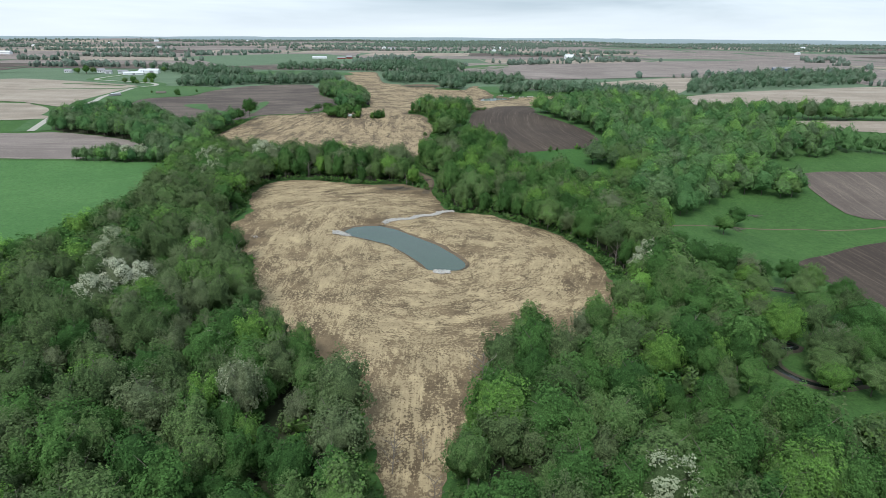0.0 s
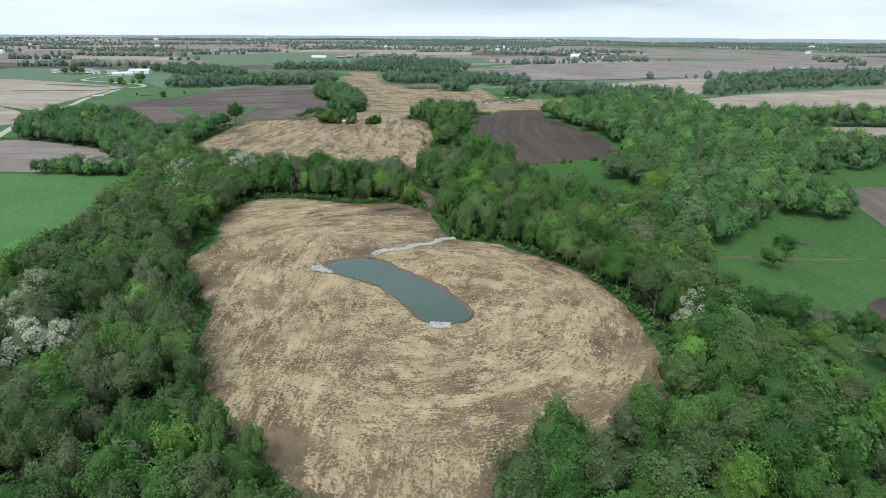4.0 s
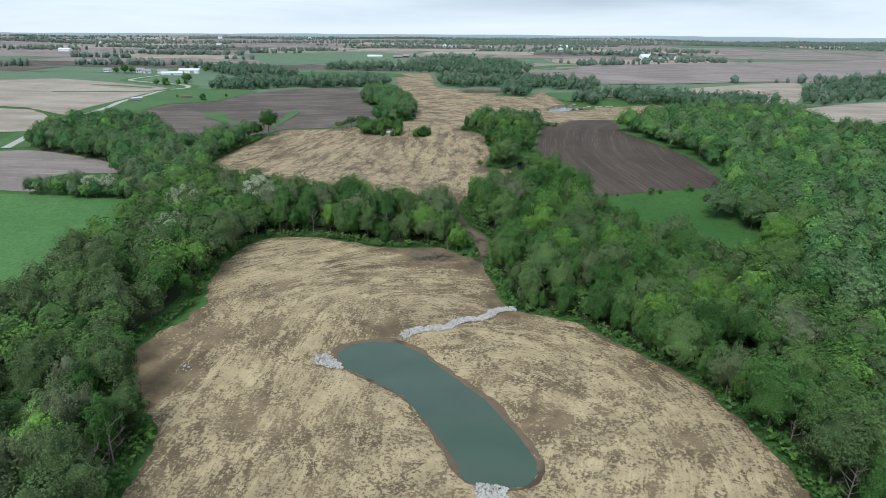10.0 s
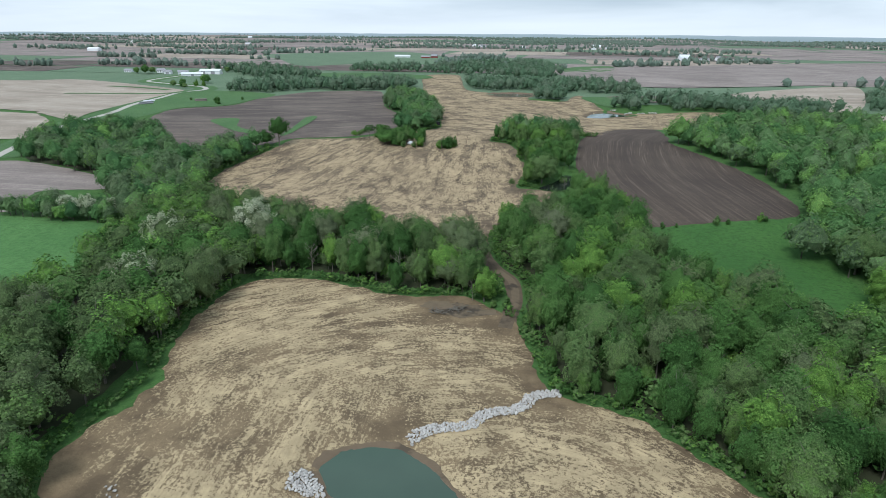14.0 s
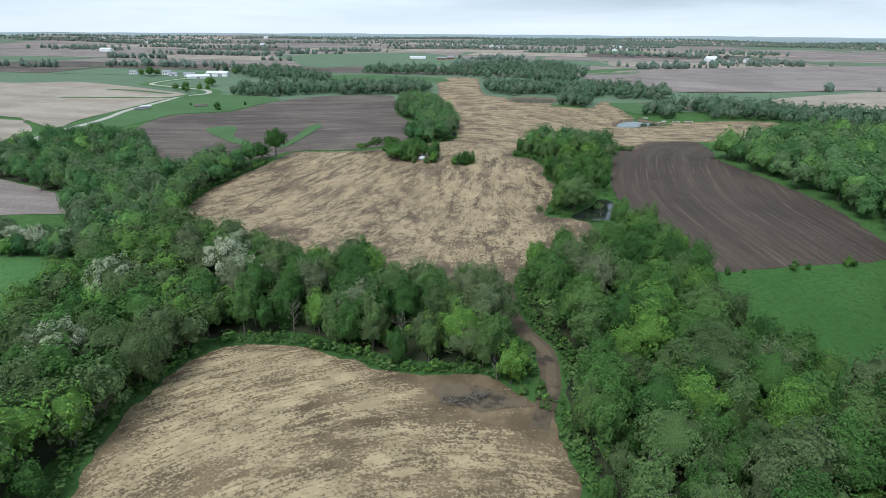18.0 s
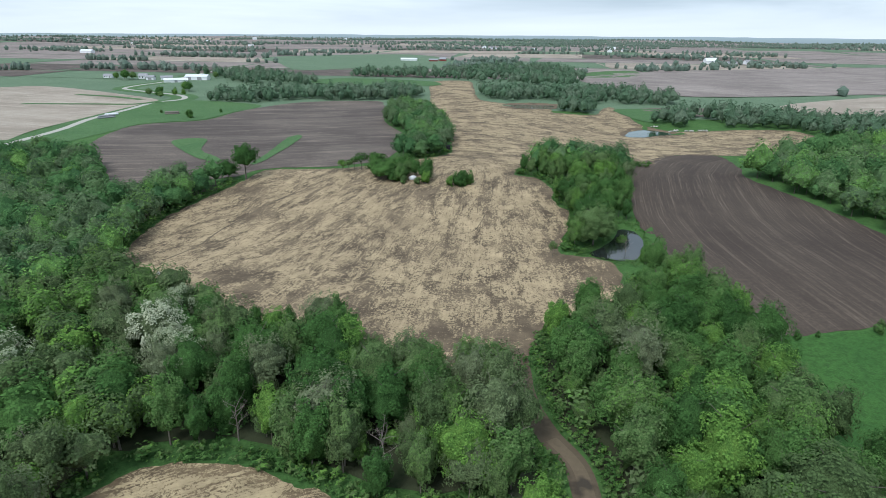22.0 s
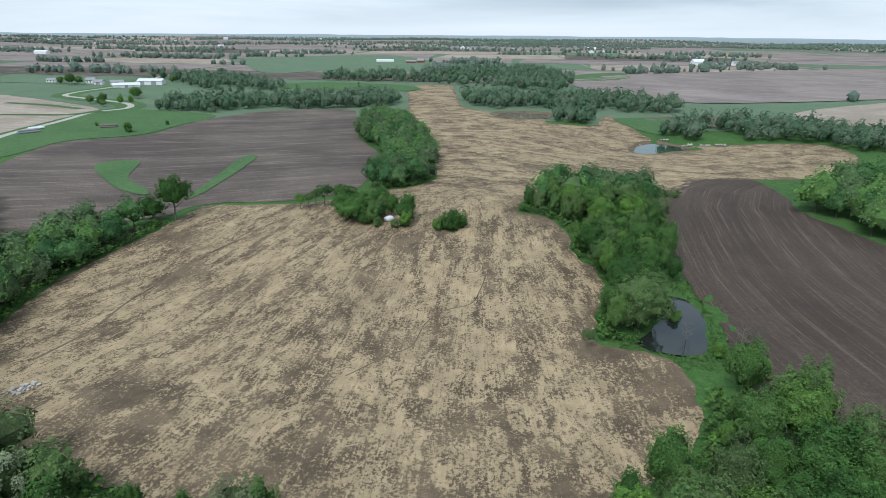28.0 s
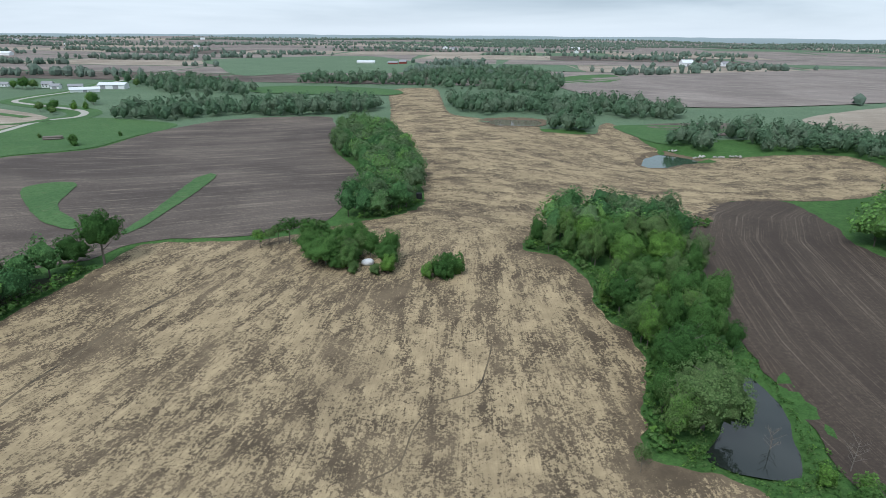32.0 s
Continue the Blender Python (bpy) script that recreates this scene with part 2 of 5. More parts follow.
def crown_mat(name, stops, joined=False):
    """The close inner foliage of a crown, in the tree's own tone, mottled by small sprays."""
    k = Kit(name)
    tone = k.attr("tone", "Fac") if joined else k.n.new("ShaderNodeObjectInfo").outputs["Random"]
    p = k.pos()
    puff, grain = k.noise(p, 0.9, 4.0, 0.65, 0.3), k.noise(p, 4.5, 4.0, 0.75)
    c = k.ramp(k.math("ADD", k.math("MULTIPLY", tone, 0.84), k.step(puff, 0.3, 0.7, 0.0, 0.15)), *stops)
    c = k.mix(k.step(grain, 0.36, 0.66), tuple_mul(k, c, 0.55), tuple_mul(k, c, 1.2))
    return k.done(c, 0.9, k.bump(k.math("ADD", grain, puff), 0.9, 0.35), 0.0, 0.05)


GREENS = ((0.0, (0.043, 0.100, 0.029)), (0.25, (0.063, 0.137, 0.038)), (0.5, (0.085, 0.174, 0.047)), (0.7, (0.120, 0.180, 0.070)), (0.85, (0.107, 0.218, 0.046)), (1.0, (0.162, 0.286, 0.059)))
OLIVES = ((0.0, (0.074, 0.122, 0.045)), (0.5, (0.104, 0.154, 0.062)), (0.8, (0.138, 0.176, 0.088)), (1.0, (0.172, 0.200, 0.116)))
M_BRIGHT = leaf_mat("yellow_green_leaves", ((0.0, (0.17, 0.34, 0.07)), (1.0, (0.21, 0.40, 0.085))))
M_LEAF = leaf_mat("fresh_leaves", GREENS)
M_BUD = leaf_mat("grey_green_buds", OLIVES)
M_BLOOM = leaf_mat("white_blossom", ((0.0, (0.27, 0.32, 0.19)), (0.6, (0.38, 0.42, 0.28)), (1.0, (0.50, 0.53, 0.39))))
WOODS_STOPS = (*((p * 0.72, c) for p, c in GREENS), (0.80, OLIVES[0][1]), (0.90, OLIVES[1][1]), (1.0, OLIVES[2][1]))
# far leaf tones lightened and greyed: distance haze carried in the base colour
FAR_HAZE_STOPS = ((0.0, (0.088, 0.152, 0.086)), (0.5, (0.108, 0.176, 0.104)), (1.0, (0.145, 0.192, 0.128)))
# same woodland leaves, brightened and blued to paint in mid-distance haze
HAZED_WOODS_STOPS = tuple((p, (1.14 * r_, 1.14 * g_, 1.14 * b_ + 0.014)) for p, (r_, g_, b_) in WOODS_STOPS)
M_WOODS = leaf_mat("woodland_leaves", WOODS_STOPS, True)
M_HAZED_WOODS = leaf_mat("hazed_woodland_leaves", HAZED_WOODS_STOPS, True)
# paler and bluer still at the horizon, with more haze in the colour
HORIZON_HAZE_STOPS = ((0.0, (0.125, 0.180, 0.135)), (0.5, (0.150, 0.205, 0.158)), (1.0, (0.185, 0.225, 0.180)))
M_FARWOODS = leaf_mat("hazed_far_woodland_leaves", FAR_HAZE_STOPS, True)
M_LEAF_IN = crown_mat("fresh_inner_leaves", GREENS)
M_BUD_IN = crown_mat("grey_green_inner_buds", OLIVES)
M_BRIGHT_IN = crown_mat("yellow_green_inner_leaves", ((0.0, (0.17, 0.34, 0.07)), (1.0, (0.21, 0.40, 0.085))))
M_WOODS_IN = crown_mat("woodland_inner_leaves", WOODS_STOPS, True)
M_HAZED_WOODS_IN = crown_mat("hazed_woodland_inner_leaves", HAZED_WOODS_STOPS, True)
M_HORIZON_WOODS = crown_mat("hazed_horizon_woodland_leaves", HORIZON_HAZE_STOPS, True)
M_FARWOODS_IN = crown_mat("hazed_far_woodland_inner_leaves", FAR_HAZE_STOPS, True)
M_BARK = plain_mat("grey_bark", (0.145, 0.13, 0.105), 0.95, 0.35, 3.0)
M_DEADWOOD = plain_mat("weathered_deadwood", (0.20, 0.175, 0.15), 0.95, 0.3, 3.0)
M_STRAW1 = straw_mat("straw_mulch_near_pond", (0.452, 0.356, 0.208), (0.188, 0.138, 0.080), cover=0.74, soft=0.005)
M_STRAW2 = straw_mat("straw_mulch_upper_field", (0.412, 0.318, 0.190), (0.148, 0.112, 0.072), cover=0.58, soft=0.0)
M_TILL_DARK = tilled_mat("dark_tilled_soil", (0.092, 0.074, 0.064), (0.172, 0.140, 0.116), (0.29, 0.24, 0.19), 0.45, 1.3)
M_TILL_EAST = tilled_mat("dark_tilled_soil_rows", (0.066, 0.050, 0.040), (0.098, 0.076, 0.058), (0.190, 0.150, 0.112), 0.42, 1.5)
# brown and stubble base colours raised to hold the haze over far fields
M_TILL_BROWN = tilled_mat("brown_tilled_soil", (0.215, 0.180, 0.160), (0.305, 0.258, 0.230), (0.39, 0.34, 0.29), 0.6)
M_STUBBLE = tilled_mat("tan_stubble", (0.30, 0.250, 0.195), (0.41, 0.350, 0.280), (0.50, 0.435, 0.35), 0.7)
M_GROUND = grass_mat("rough_grass", (0.062, 0.142, 0.036), (0.092, 0.196, 0.050))
# grass paled and greyed, aerial haze mixed into its colour
M_HAZED_GRASS = grass_mat("hazed_far_grass", (0.140, 0.215, 0.125), (0.180, 0.260, 0.155), (0.21, 0.23, 0.17), 0.4)
M_HAY = grass_mat("hay_grass", (0.088, 0.205, 0.060), (0.120, 0.255, 0.078), (0.12, 0.20, 0.08), 0.25)
M_PASTURE = grass_mat("pasture_grass", (0.050, 0.134, 0.030), (0.076, 0.180, 0.040), (0.030, 0.075, 0.024), 0.7)
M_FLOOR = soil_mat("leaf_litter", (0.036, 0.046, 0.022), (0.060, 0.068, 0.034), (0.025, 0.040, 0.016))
M_VERGE = grass_mat("bright_grass", (0.082, 0.170, 0.060), (0.112, 0.212, 0.076), (0.20, 0.20, 0.11), 0.6)
M_MUD = soil_mat("churned_mud", (0.118, 0.092, 0.060), (0.20, 0.155, 0.100), (0.045, 0.039, 0.032))
M_TRACK = soil_mat("dirt_track_soil", (0.088, 0.068, 0.045), (0.165, 0.128, 0.085), (0.050, 0.040, 0.030))
M_BANK = soil_mat("wet_clay_bank", (0.115, 0.086, 0.056), (0.190, 0.142, 0.092), (0.070, 0.056, 0.040))
M_GRAVEL = plain_mat("gravel_road", (0.42, 0.40, 0.35), 0.95, 0.2, 1.5)
M_POND = water_mat("green_grey_water", (0.044, 0.078, 0.050))
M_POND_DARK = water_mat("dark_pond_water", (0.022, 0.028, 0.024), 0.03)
M_CREEK_MUD = soil_mat("creek_mud", (0.060, 0.052, 0.038), (0.115, 0.096, 0.070), (0.036, 0.032, 0.026))
M_POND_BROWN = water_mat("silty_pond_water", (0.20, 0.17, 0.13))
M_STONE = stone_mat("pale_quarry_stone")
M_WHITE = plain_mat("white_metal_siding", (0.78, 0.79, 0.79), 0.5, 0.05)
M_ROOF = plain_mat("grey_roofing", (0.30, 0.30, 0.31), 0.6, 0.15)
M_ROOF_WHITE = plain_mat("pale_metal_roofing", (0.70, 0.72, 0.73), 0.4, 0.06)
M_RED = plain_mat("red_barn_boards", (0.22, 0.06, 0.05), 0.8, 0.2)
M_BLUE = plain_mat("blue_metal_siding", (0.06, 0.12, 0.22), 0.5, 0.1)
M_DARKGLASS = plain_mat("dark_window_glass", (0.03, 0.035, 0.04), 0.1, 0.1)
M_BLACK = plain_mat("dark_tarpaulin", (0.02, 0.02, 0.022), 0.7, 0.2)
M_TARP = plain_mat("white_tarpaulin", (0.75, 0.76, 0.77), 0.6, 0.08)


# ---- plan: outlines of ponds, fields and woods in metres ----
POND_NEAR = [(-34, 213), (-31, 218), (-26, 220), (-21, 220), (-15, 216), (-8, 208), (0, 199), (6, 189), (9.5, 181), (9.5, 177), (7.5, 174.5), (4, 173.5), (-1, 174), (-3, 175), (-5, 180), (-9.5, 188), (-16.5, 198), (-23.5, 203), (-30, 207)]
POND_SHADED = [(4, 389), (8, 395), (13, 405), (16, 416), (20, 415), (22, 408), (22, 402), (20, 395), (19, 390), (16.5, 385), (13, 384.5), (7, 386)]
POND_UPPER = [(42, 612), (47, 629), (59, 644), (66, 638), (74, 629), (77, 623), (64, 617), (53, 607), (44, 606)]
POND_FAR = [(-38, 728), (-29, 744), (-1, 743), (2, 728), (-3, 713), (-28, 712)]
PONDS = [(POND_NEAR, 0.6), (POND_SHADED, 0.6), (POND_UPPER, 0.5), (POND_FAR, 0.4)]

FIELD_NEAR = [(-78, 277), (-72, 284), (-60, 287), (-47, 284), (-37, 281), (-27, 281), (-16, 283), (-4, 273), (-1, 265), (2, 255), (4, 245), (9, 240), (16, 237), (23, 232), (29, 224), (37, 215), (43, 205), (46, 193), (49, 180), (50, 168), (50, 157), (49, 146), (42, 134), (30, 128), (19, 124), (12, 119), (9, 110), (6, 98), (3, 84), (-1, 72), (-6, 72), (-11, 88), (-15, 102), (-20, 112), (-28, 122), (-36, 128), (-42, 137), (-48, 148), (-54, 158), (-55, 168), (-57, 180), (-63, 187), (-73, 199), (-77, 210), (-73, 223), (-72, 232), (-77, 245), (-79, 262)]
FIELD_UPPER_SOUTH = [(-140, 375), (-147, 405), (-143, 429), (-136, 452), (-131, 468), (-97, 473), (-80, 484), (-62, 497), (-55, 514)]
FIELD_UPPER_NORTH = [(-60, 550), (-66, 586), (-77, 625), (-93, 673), (-107, 760), (-131, 920), (-94, 943), (-79, 867), (-64, 766), (-40, 738), (-30, 711), (-3, 708), (0, 690), (29, 686), (39, 721), (48, 727), (55, 670), (59, 648), (73, 631), (93, 630), (123, 635), (149, 631), (152, 602), (126, 557), (99, 541), (80, 538), (57, 534), (45, 517), (38, 503)]
FIELD_UPPER_EAST = [(0, 508), (-14, 490), (-22, 470), (-12, 465), (-6, 450), (-6, 436), (-1, 426), (0, 416), (-3, 401), (-5, 390), (-1, 386), (8, 383), (11, 375), (11, 365), (6, 354), (-3, 346), (-11, 340), (-14, 328), (-38, 320), (-46, 326), (-52, 330), (-66, 333), (-84, 337), (-107, 344), (-129, 360)]
FIELD_UPPER = FIELD_UPPER_SOUTH + FIELD_UPPER_NORTH + FIELD_UPPER_EAST
DARK_EAST = [(24, 450), (29, 487), (40, 515), (57, 534), (78, 537), (80, 505), (77, 486), (86, 458), (98, 420), (101, 390), (97, 362), (65, 350), (34, 344), (27, 366), (23, 386), (24.2, 405), (22, 425)]
PASTURE_EAST = [(32, 336), (36, 343), (65, 349), (94, 362), (92, 331), (92, 307), (86, 279), (77, 262), (64, 275), (47, 287), (37, 300)]
HAY_WEST = [(-420, 322), (-292, 325), (-234, 326), (-134, 320), (-119, 272), (-114, 207), (-116, 185), (-124, 162), (-145, 135), (-420, 60)]
BROWN_WEST = [(-420, 392), (-325, 392), (-263, 394), (-247, 398), (-213, 389), (-182, 376), (-178, 364), (-201, 355), (-192, 333), (-204, 330), (-250, 330), (-420, 328)]
BROWN_NORTHWEST = [(-245, 500), (-262, 545), (-262, 575), (-235, 600), (-233, 640), (-228, 670), (-205, 714), (-151, 733), (-136, 706), (-121, 659), (-115, 620), (-88, 562), (-83, 535), (-83, 501), (-85, 488), (-101, 476.5), (-129, 471.5), (-138, 465), (-142, 456), (-152, 450), (-164, 430), (-178, 426), (-200, 452), (-222, 475)]
GRASS_PATCH_A = [(-210, 520), (-196, 531), (-181, 499), (-163, 483), (-160, 476), (-178, 485)]
GRASS_PATCH_B = [(-144, 475), (-145, 495), (-153, 546), (-147, 551), (-142, 519), (-140, 481)]
VERGE_NORTHWEST = [(-266, 500), (-284, 530), (-300, 585), (-306, 626), (-313, 680), (-303, 706), (-240, 691), (-229, 670), (-235, 640), (-238, 602), (-264, 577), (-264, 545)]
STUBBLE_WEST_A = [(-700, 750), (-556, 762), (-499, 783), (-345, 712), (-330, 680), (-322, 621), (-310, 539), (-300, 505), (-346, 532), (-384, 545), (-700, 590)]
STUBBLE_WEST_B = [(-700, 565), (-376, 532), (-335, 520), (-303, 490), (-290, 458), (-298, 437), (-700, 420)]
TAN_EAST = [(229, 605), (363, 694), (620, 760), (560, 560), (314, 525), (274, 532), (230, 550)]
TAN_EAST_C = [(262, 452), (345, 450), (345, 408), (293, 413), (265, 428)]
TAN_EAST_B = [(184, 758), (271, 834), (348, 868), (276, 695), (234, 645), (215, 686)]
DARK_CREEK_A = [(125, 196), (141, 210), (178, 228), (260, 250), (240, 140), (141, 146), (133, 166), (127, 178)]
DARK_CREEK_B = [(189, 309), (236, 314), (330, 322), (330, 250), (224, 248), (196, 254), (183, 262)]
BROWN_NORTHEAST = [(40, 1017), (153, 1177), (642, 1467), (860, 1560), (700, 960), (387, 905), (239, 850), (161, 825), (117, 825), (70, 865)]
DARK_NORTHEAST = [(68, 725), (131, 738), (134, 704), (98, 690)]
GRASS_NORTHEAST = [(46, 710), (64, 724), (124, 718), (76, 672), (62, 664)]
GREEN_NORTH_A = [(-267, 925), (-215, 947), (-132, 922), (-127, 872), (-248, 873)]
GREEN_NORTH_B = [(-565, 1485), (-326, 1700), (-138, 1339), (-166, 1163), (-284, 1136), (-343, 1069), (-442, 1230)]
GREEN_NORTH_C = [(59, 1135), (126, 1194), (115, 1072), (48, 1034)]
TRACK_LINE = [(-16, 332), (-14.5, 322), (-13, 313), (-9, 303), (-5, 297), (-3.6, 291), (-3, 283), (-4, 275), (-5, 268)]
ROAD_LINE = [(-262, 400), (-283, 470), (-290, 505), (-297, 545), (-311, 590), (-318, 640), (-325, 685), (-315, 710), (-333, 738), (-388, 764), (-418, 782), (-424, 815), (-421, 860), (-440, 960), (-470, 1150)]


def smooth(v, a, b):
    t = np.clip((v - a) / (b - a), 0.0, 1.0)
    return t * t * (3 - 2 * t)


def signed(px, py, outline):
    """Distance to a closed outline, negative inside."""
    px, py = np.asarray(px, float), np.asarray(py, float)
    best, inside = np.full(px.shape, 1e18), np.zeros(px.shape, bool)
    for (ax, ay), (bx, by) in zip(outline, outline[1:] + outline[:1]):
        dx, dy = bx - ax, by - ay
        t = np.clip(((px - ax) * dx + (py - ay) * dy) / (dx * dx + dy * dy + 1e-12), 0, 1)
        best = np.minimum(best, (px - ax - t * dx) ** 2 + (py - ay - t * dy) ** 2)
        cross = (ay > py) != (by > py)
        with np.errstate(divide="ignore", invalid="ignore"):
            inside ^= cross & (px < (bx - ax) * (py - ay) / (by - ay if by != ay else 1e-12) + ax)
    return np.where(inside, -np.sqrt(best), np.sqrt(best))


def lay(x, y):
    """The lie of the land without the ponds."""
    x, y = np.asarray(x, float), np.asarray(y, float)

    def knoll(cx, cy, r, k):
        return k * np.exp(-((x - cx) ** 2 + (y - cy) ** 2) / (r * r))

    z = -2.0 + 9.5 * smooth(y, 255, 500) + 3.0 * smooth(y, 600, 1000)
    z = z - 9.0 * smooth(x, 75, 150) * (1 - smooth(y, 230, 330))
    z = z + knoll(-50, 470, 45, 2.0) + knoll(-130, 405, 50, -5.0) + knoll(-45, 385, 45, -2.0) + knoll(70, 370, 40, 2.0)
    z = z + knoll(45, 180, 30, 2.0) + knoll(3, 250, 22, -1.5) + knoll(-50, 240, 30, 1.0) + knoll(-100, 250, 50, 2.0)
    z = z + knoll(60, 610, 60, -3.0) + knoll(15, 385, 16, 1.0)
    far = smooth(np.hypot(x, y - 300), 700, 2600)
    z = z + far * 5.0 * (np.sin(x / 210 + 1.3) * np.cos(y / 260) + 0.6 * np.sin(x / 430 - y / 350))
    return z


WATER = []
for outline, below in PONDS:
    ox, oy = np.array(outline).T
    WATER.append(float(np.min(lay(ox, oy))) - below)


def height(x, y):
    x, y = np.asarray(x, float), np.asarray(y, float)
    z = lay(x, y)
    for (outline, below), level in zip(PONDS, WATER):
        (x0, y0), (x1, y1) = np.min(outline, 0) - 8, np.max(outline, 0) + 8
        near = (x > x0) & (x < x1) & (y > y0) & (y < y1)
        if near.any():
            d = signed(x[near], y[near], outline)
            zn = z[near]
            z[near] = np.where(d < 0, level + np.maximum(-1.2, d * 0.5), level + (zn - level) * smooth(d, 0, 5.5))
    return z


def level(x, y):
    return float(height(np.array([x]), np.array([y]))[0])


def rounded(outline, step, wobble=0.0, seed=0, closed=True):
    """A spline through an outline's corners, taken at even steps, with a slightly uneven edge."""
    pts = [Vector((*p, 0)) for p in outline]
    n, out = len(pts), []
    for i in range(n if closed else n - 1):
        if closed:
            p0, p1, p2, p3 = pts[i - 1], pts[i], pts[(i + 1) % n], pts[(i + 2) % n]
        else:
            p0, p1, p2, p3 = pts[max(i - 1, 0)], pts[i], pts[i + 1], pts[min(i + 2, n - 1)]
        k = max(1, int((p2 - p1).length / step))
        for j in range(k):
            t = j / k
            out.append(0.5 * (2 * p1 + (p2 - p0) * t + (2 * p0 - 5 * p1 + 4 * p2 - p3) * t * t + (3 * p1 - p0 - 3 * p2 + p3) * t ** 3))
    if not closed:
        out.append(pts[-1])
    if wobble:
        out = [p + wobble * Vector((noise.noise(p * 0.21 + Vector((seed, 0, 0))) + 0.6 * noise.noise(p * 0.7 + Vector((seed, 5, 0))), noise.noise(p * 0.21 + Vector((seed, 9, 0))) + 0.6 * noise.noise(p * 0.7 + Vector((seed, 3, 0))), 0)) for p in out]
    return [(p.x, p.y) for p in out]


def mesh_of(name, verts, faces, mat, shade=False):
    me = bpy.data.meshes.new(name)
    me.from_pydata(verts, [], faces)
    me.materials.append(mat)
    if shade:
        me.polygons.foreach_set("use_smooth", [True] * len(me.polygons))
    me.update()
    return me


def triangles(name, v, mats, mat_index=None, tone=None):
    """One mesh of loose triangles; v has the shape (n, 3, 3)."""
    n = len(v)
    me = bpy.data.meshes.new(name)
    me.vertices.add(3 * n), me.loops.add(3 * n), me.polygons.add(n)
    me.vertices.foreach_set("co", v.reshape(-1).astype(np.float32))
    me.loops.foreach_set("vertex_index", np.arange(3 * n, dtype=np.int32))
    me.polygons.foreach_set("loop_start", np.arange(0, 3 * n, 3, dtype=np.int32))
    me.polygons.foreach_set("loop_total", np.full(n, 3, dtype=np.int32))
    for m in mats:
        me.materials.append(m)
    if mat_index is not None:
        me.polygons.foreach_set("material_index", mat_index.astype(np.int32))
    if tone is not None:
        a = me.attributes.new("tone", "FLOAT", "POINT")
        a.data.foreach_set("value", np.repeat(tone, 3).astype(np.float32))
    me.update(calc_edges=True)
    return me


from mathutils.geometry import delaunay_2d_cdt


def passes(me, first, second=None, share=None):
    """Along and across coordinates of the machine's passes, for the field's material."""
    co = np.empty(3 * len(me.vertices), np.float32)
    me.vertices.foreach_get("co", co)
    x, y = co.reshape(-1, 3)[:, 0].astype(float), co.reshape(-1, 3)[:, 1].astype(float)
    for name, f in (("pass_a", first), ("pass_b", second or first)):
        u, w = f(x, y)
        a = me.attributes.new(name, "FLOAT_VECTOR", "POINT")
        a.data.foreach_set("vector", np.stack([u, w, 0 * u], 1).reshape(-1).astype(np.float32))
    a = me.attributes.new("share_b", "FLOAT", "POINT")
    a.data.foreach_set("value", (share(x, y) if share else 0 * x).astype(np.float32))


SHEETS = []
# where the mulch is thin or washed away: place, reach, share
BARE = [(-54, 441, 8, 0.45), (-5, 386, 6, 0.6), (-26, 124, 6, 1.0), (-18, 110, 4, 0.8), (-68, 198, 7, 1.0), (-74, 207, 5, 0.8), (6, 240, 6, 1.0), (4, 248, 4, 1.0), (-20, 277, 9, 0.9), (-5, 268, 6, 0.7), (11, 192, 6, 0.5), (-24, 224, 6, 0.6), (3, 88, 5, 0.35), (3, 104, 9, 0.3), (-8, 112, 8, 0.12), (28, 135, 7, 0.25), (40, 140, 6, 0.3), (14, 132, 9, 0.25), (44, 160, 6, 0.3), (-60, 215, 8, 0.4), (-62, 240, 9, 0.25), (-40, 258, 9, 0.25), (-45, 190, 6, 0.3), (-20, 160, 9, 0.3), (-118, 420, 8, 0.3), (-130, 442, 8, 0.4), (-60, 345, 10, 0.3), (-95, 358, 12, 0.3), (-30, 335, 9, 0.4), (-14, 337, 6, 0.5), (8, 372, 7, 0.15), (-12, 470, 10, 0.6), (49, 150, 5, 0.4)]


def rim_of(me, line):
    co = np.empty(3 * len(me.vertices), np.float32)
    me.vertices.foreach_get("co", co)
    x, y = co.reshape(-1, 3)[:, 0].astype(float), co.reshape(-1, 3)[:, 1].astype(float)
    a = me.attributes.new("rim", "FLOAT", "POINT")
    value = 1 - 0.26 * (1 - smooth(-signed(x, y, line), 0.0, 5.0))
    for bx, by, br, bk in BARE:
        value = value - bk * np.exp(-((x - bx) ** 2 + (y - by) ** 2) / (br * br))
    a.data.foreach_set("value", np.maximum(value, 0.0).astype(np.float32))


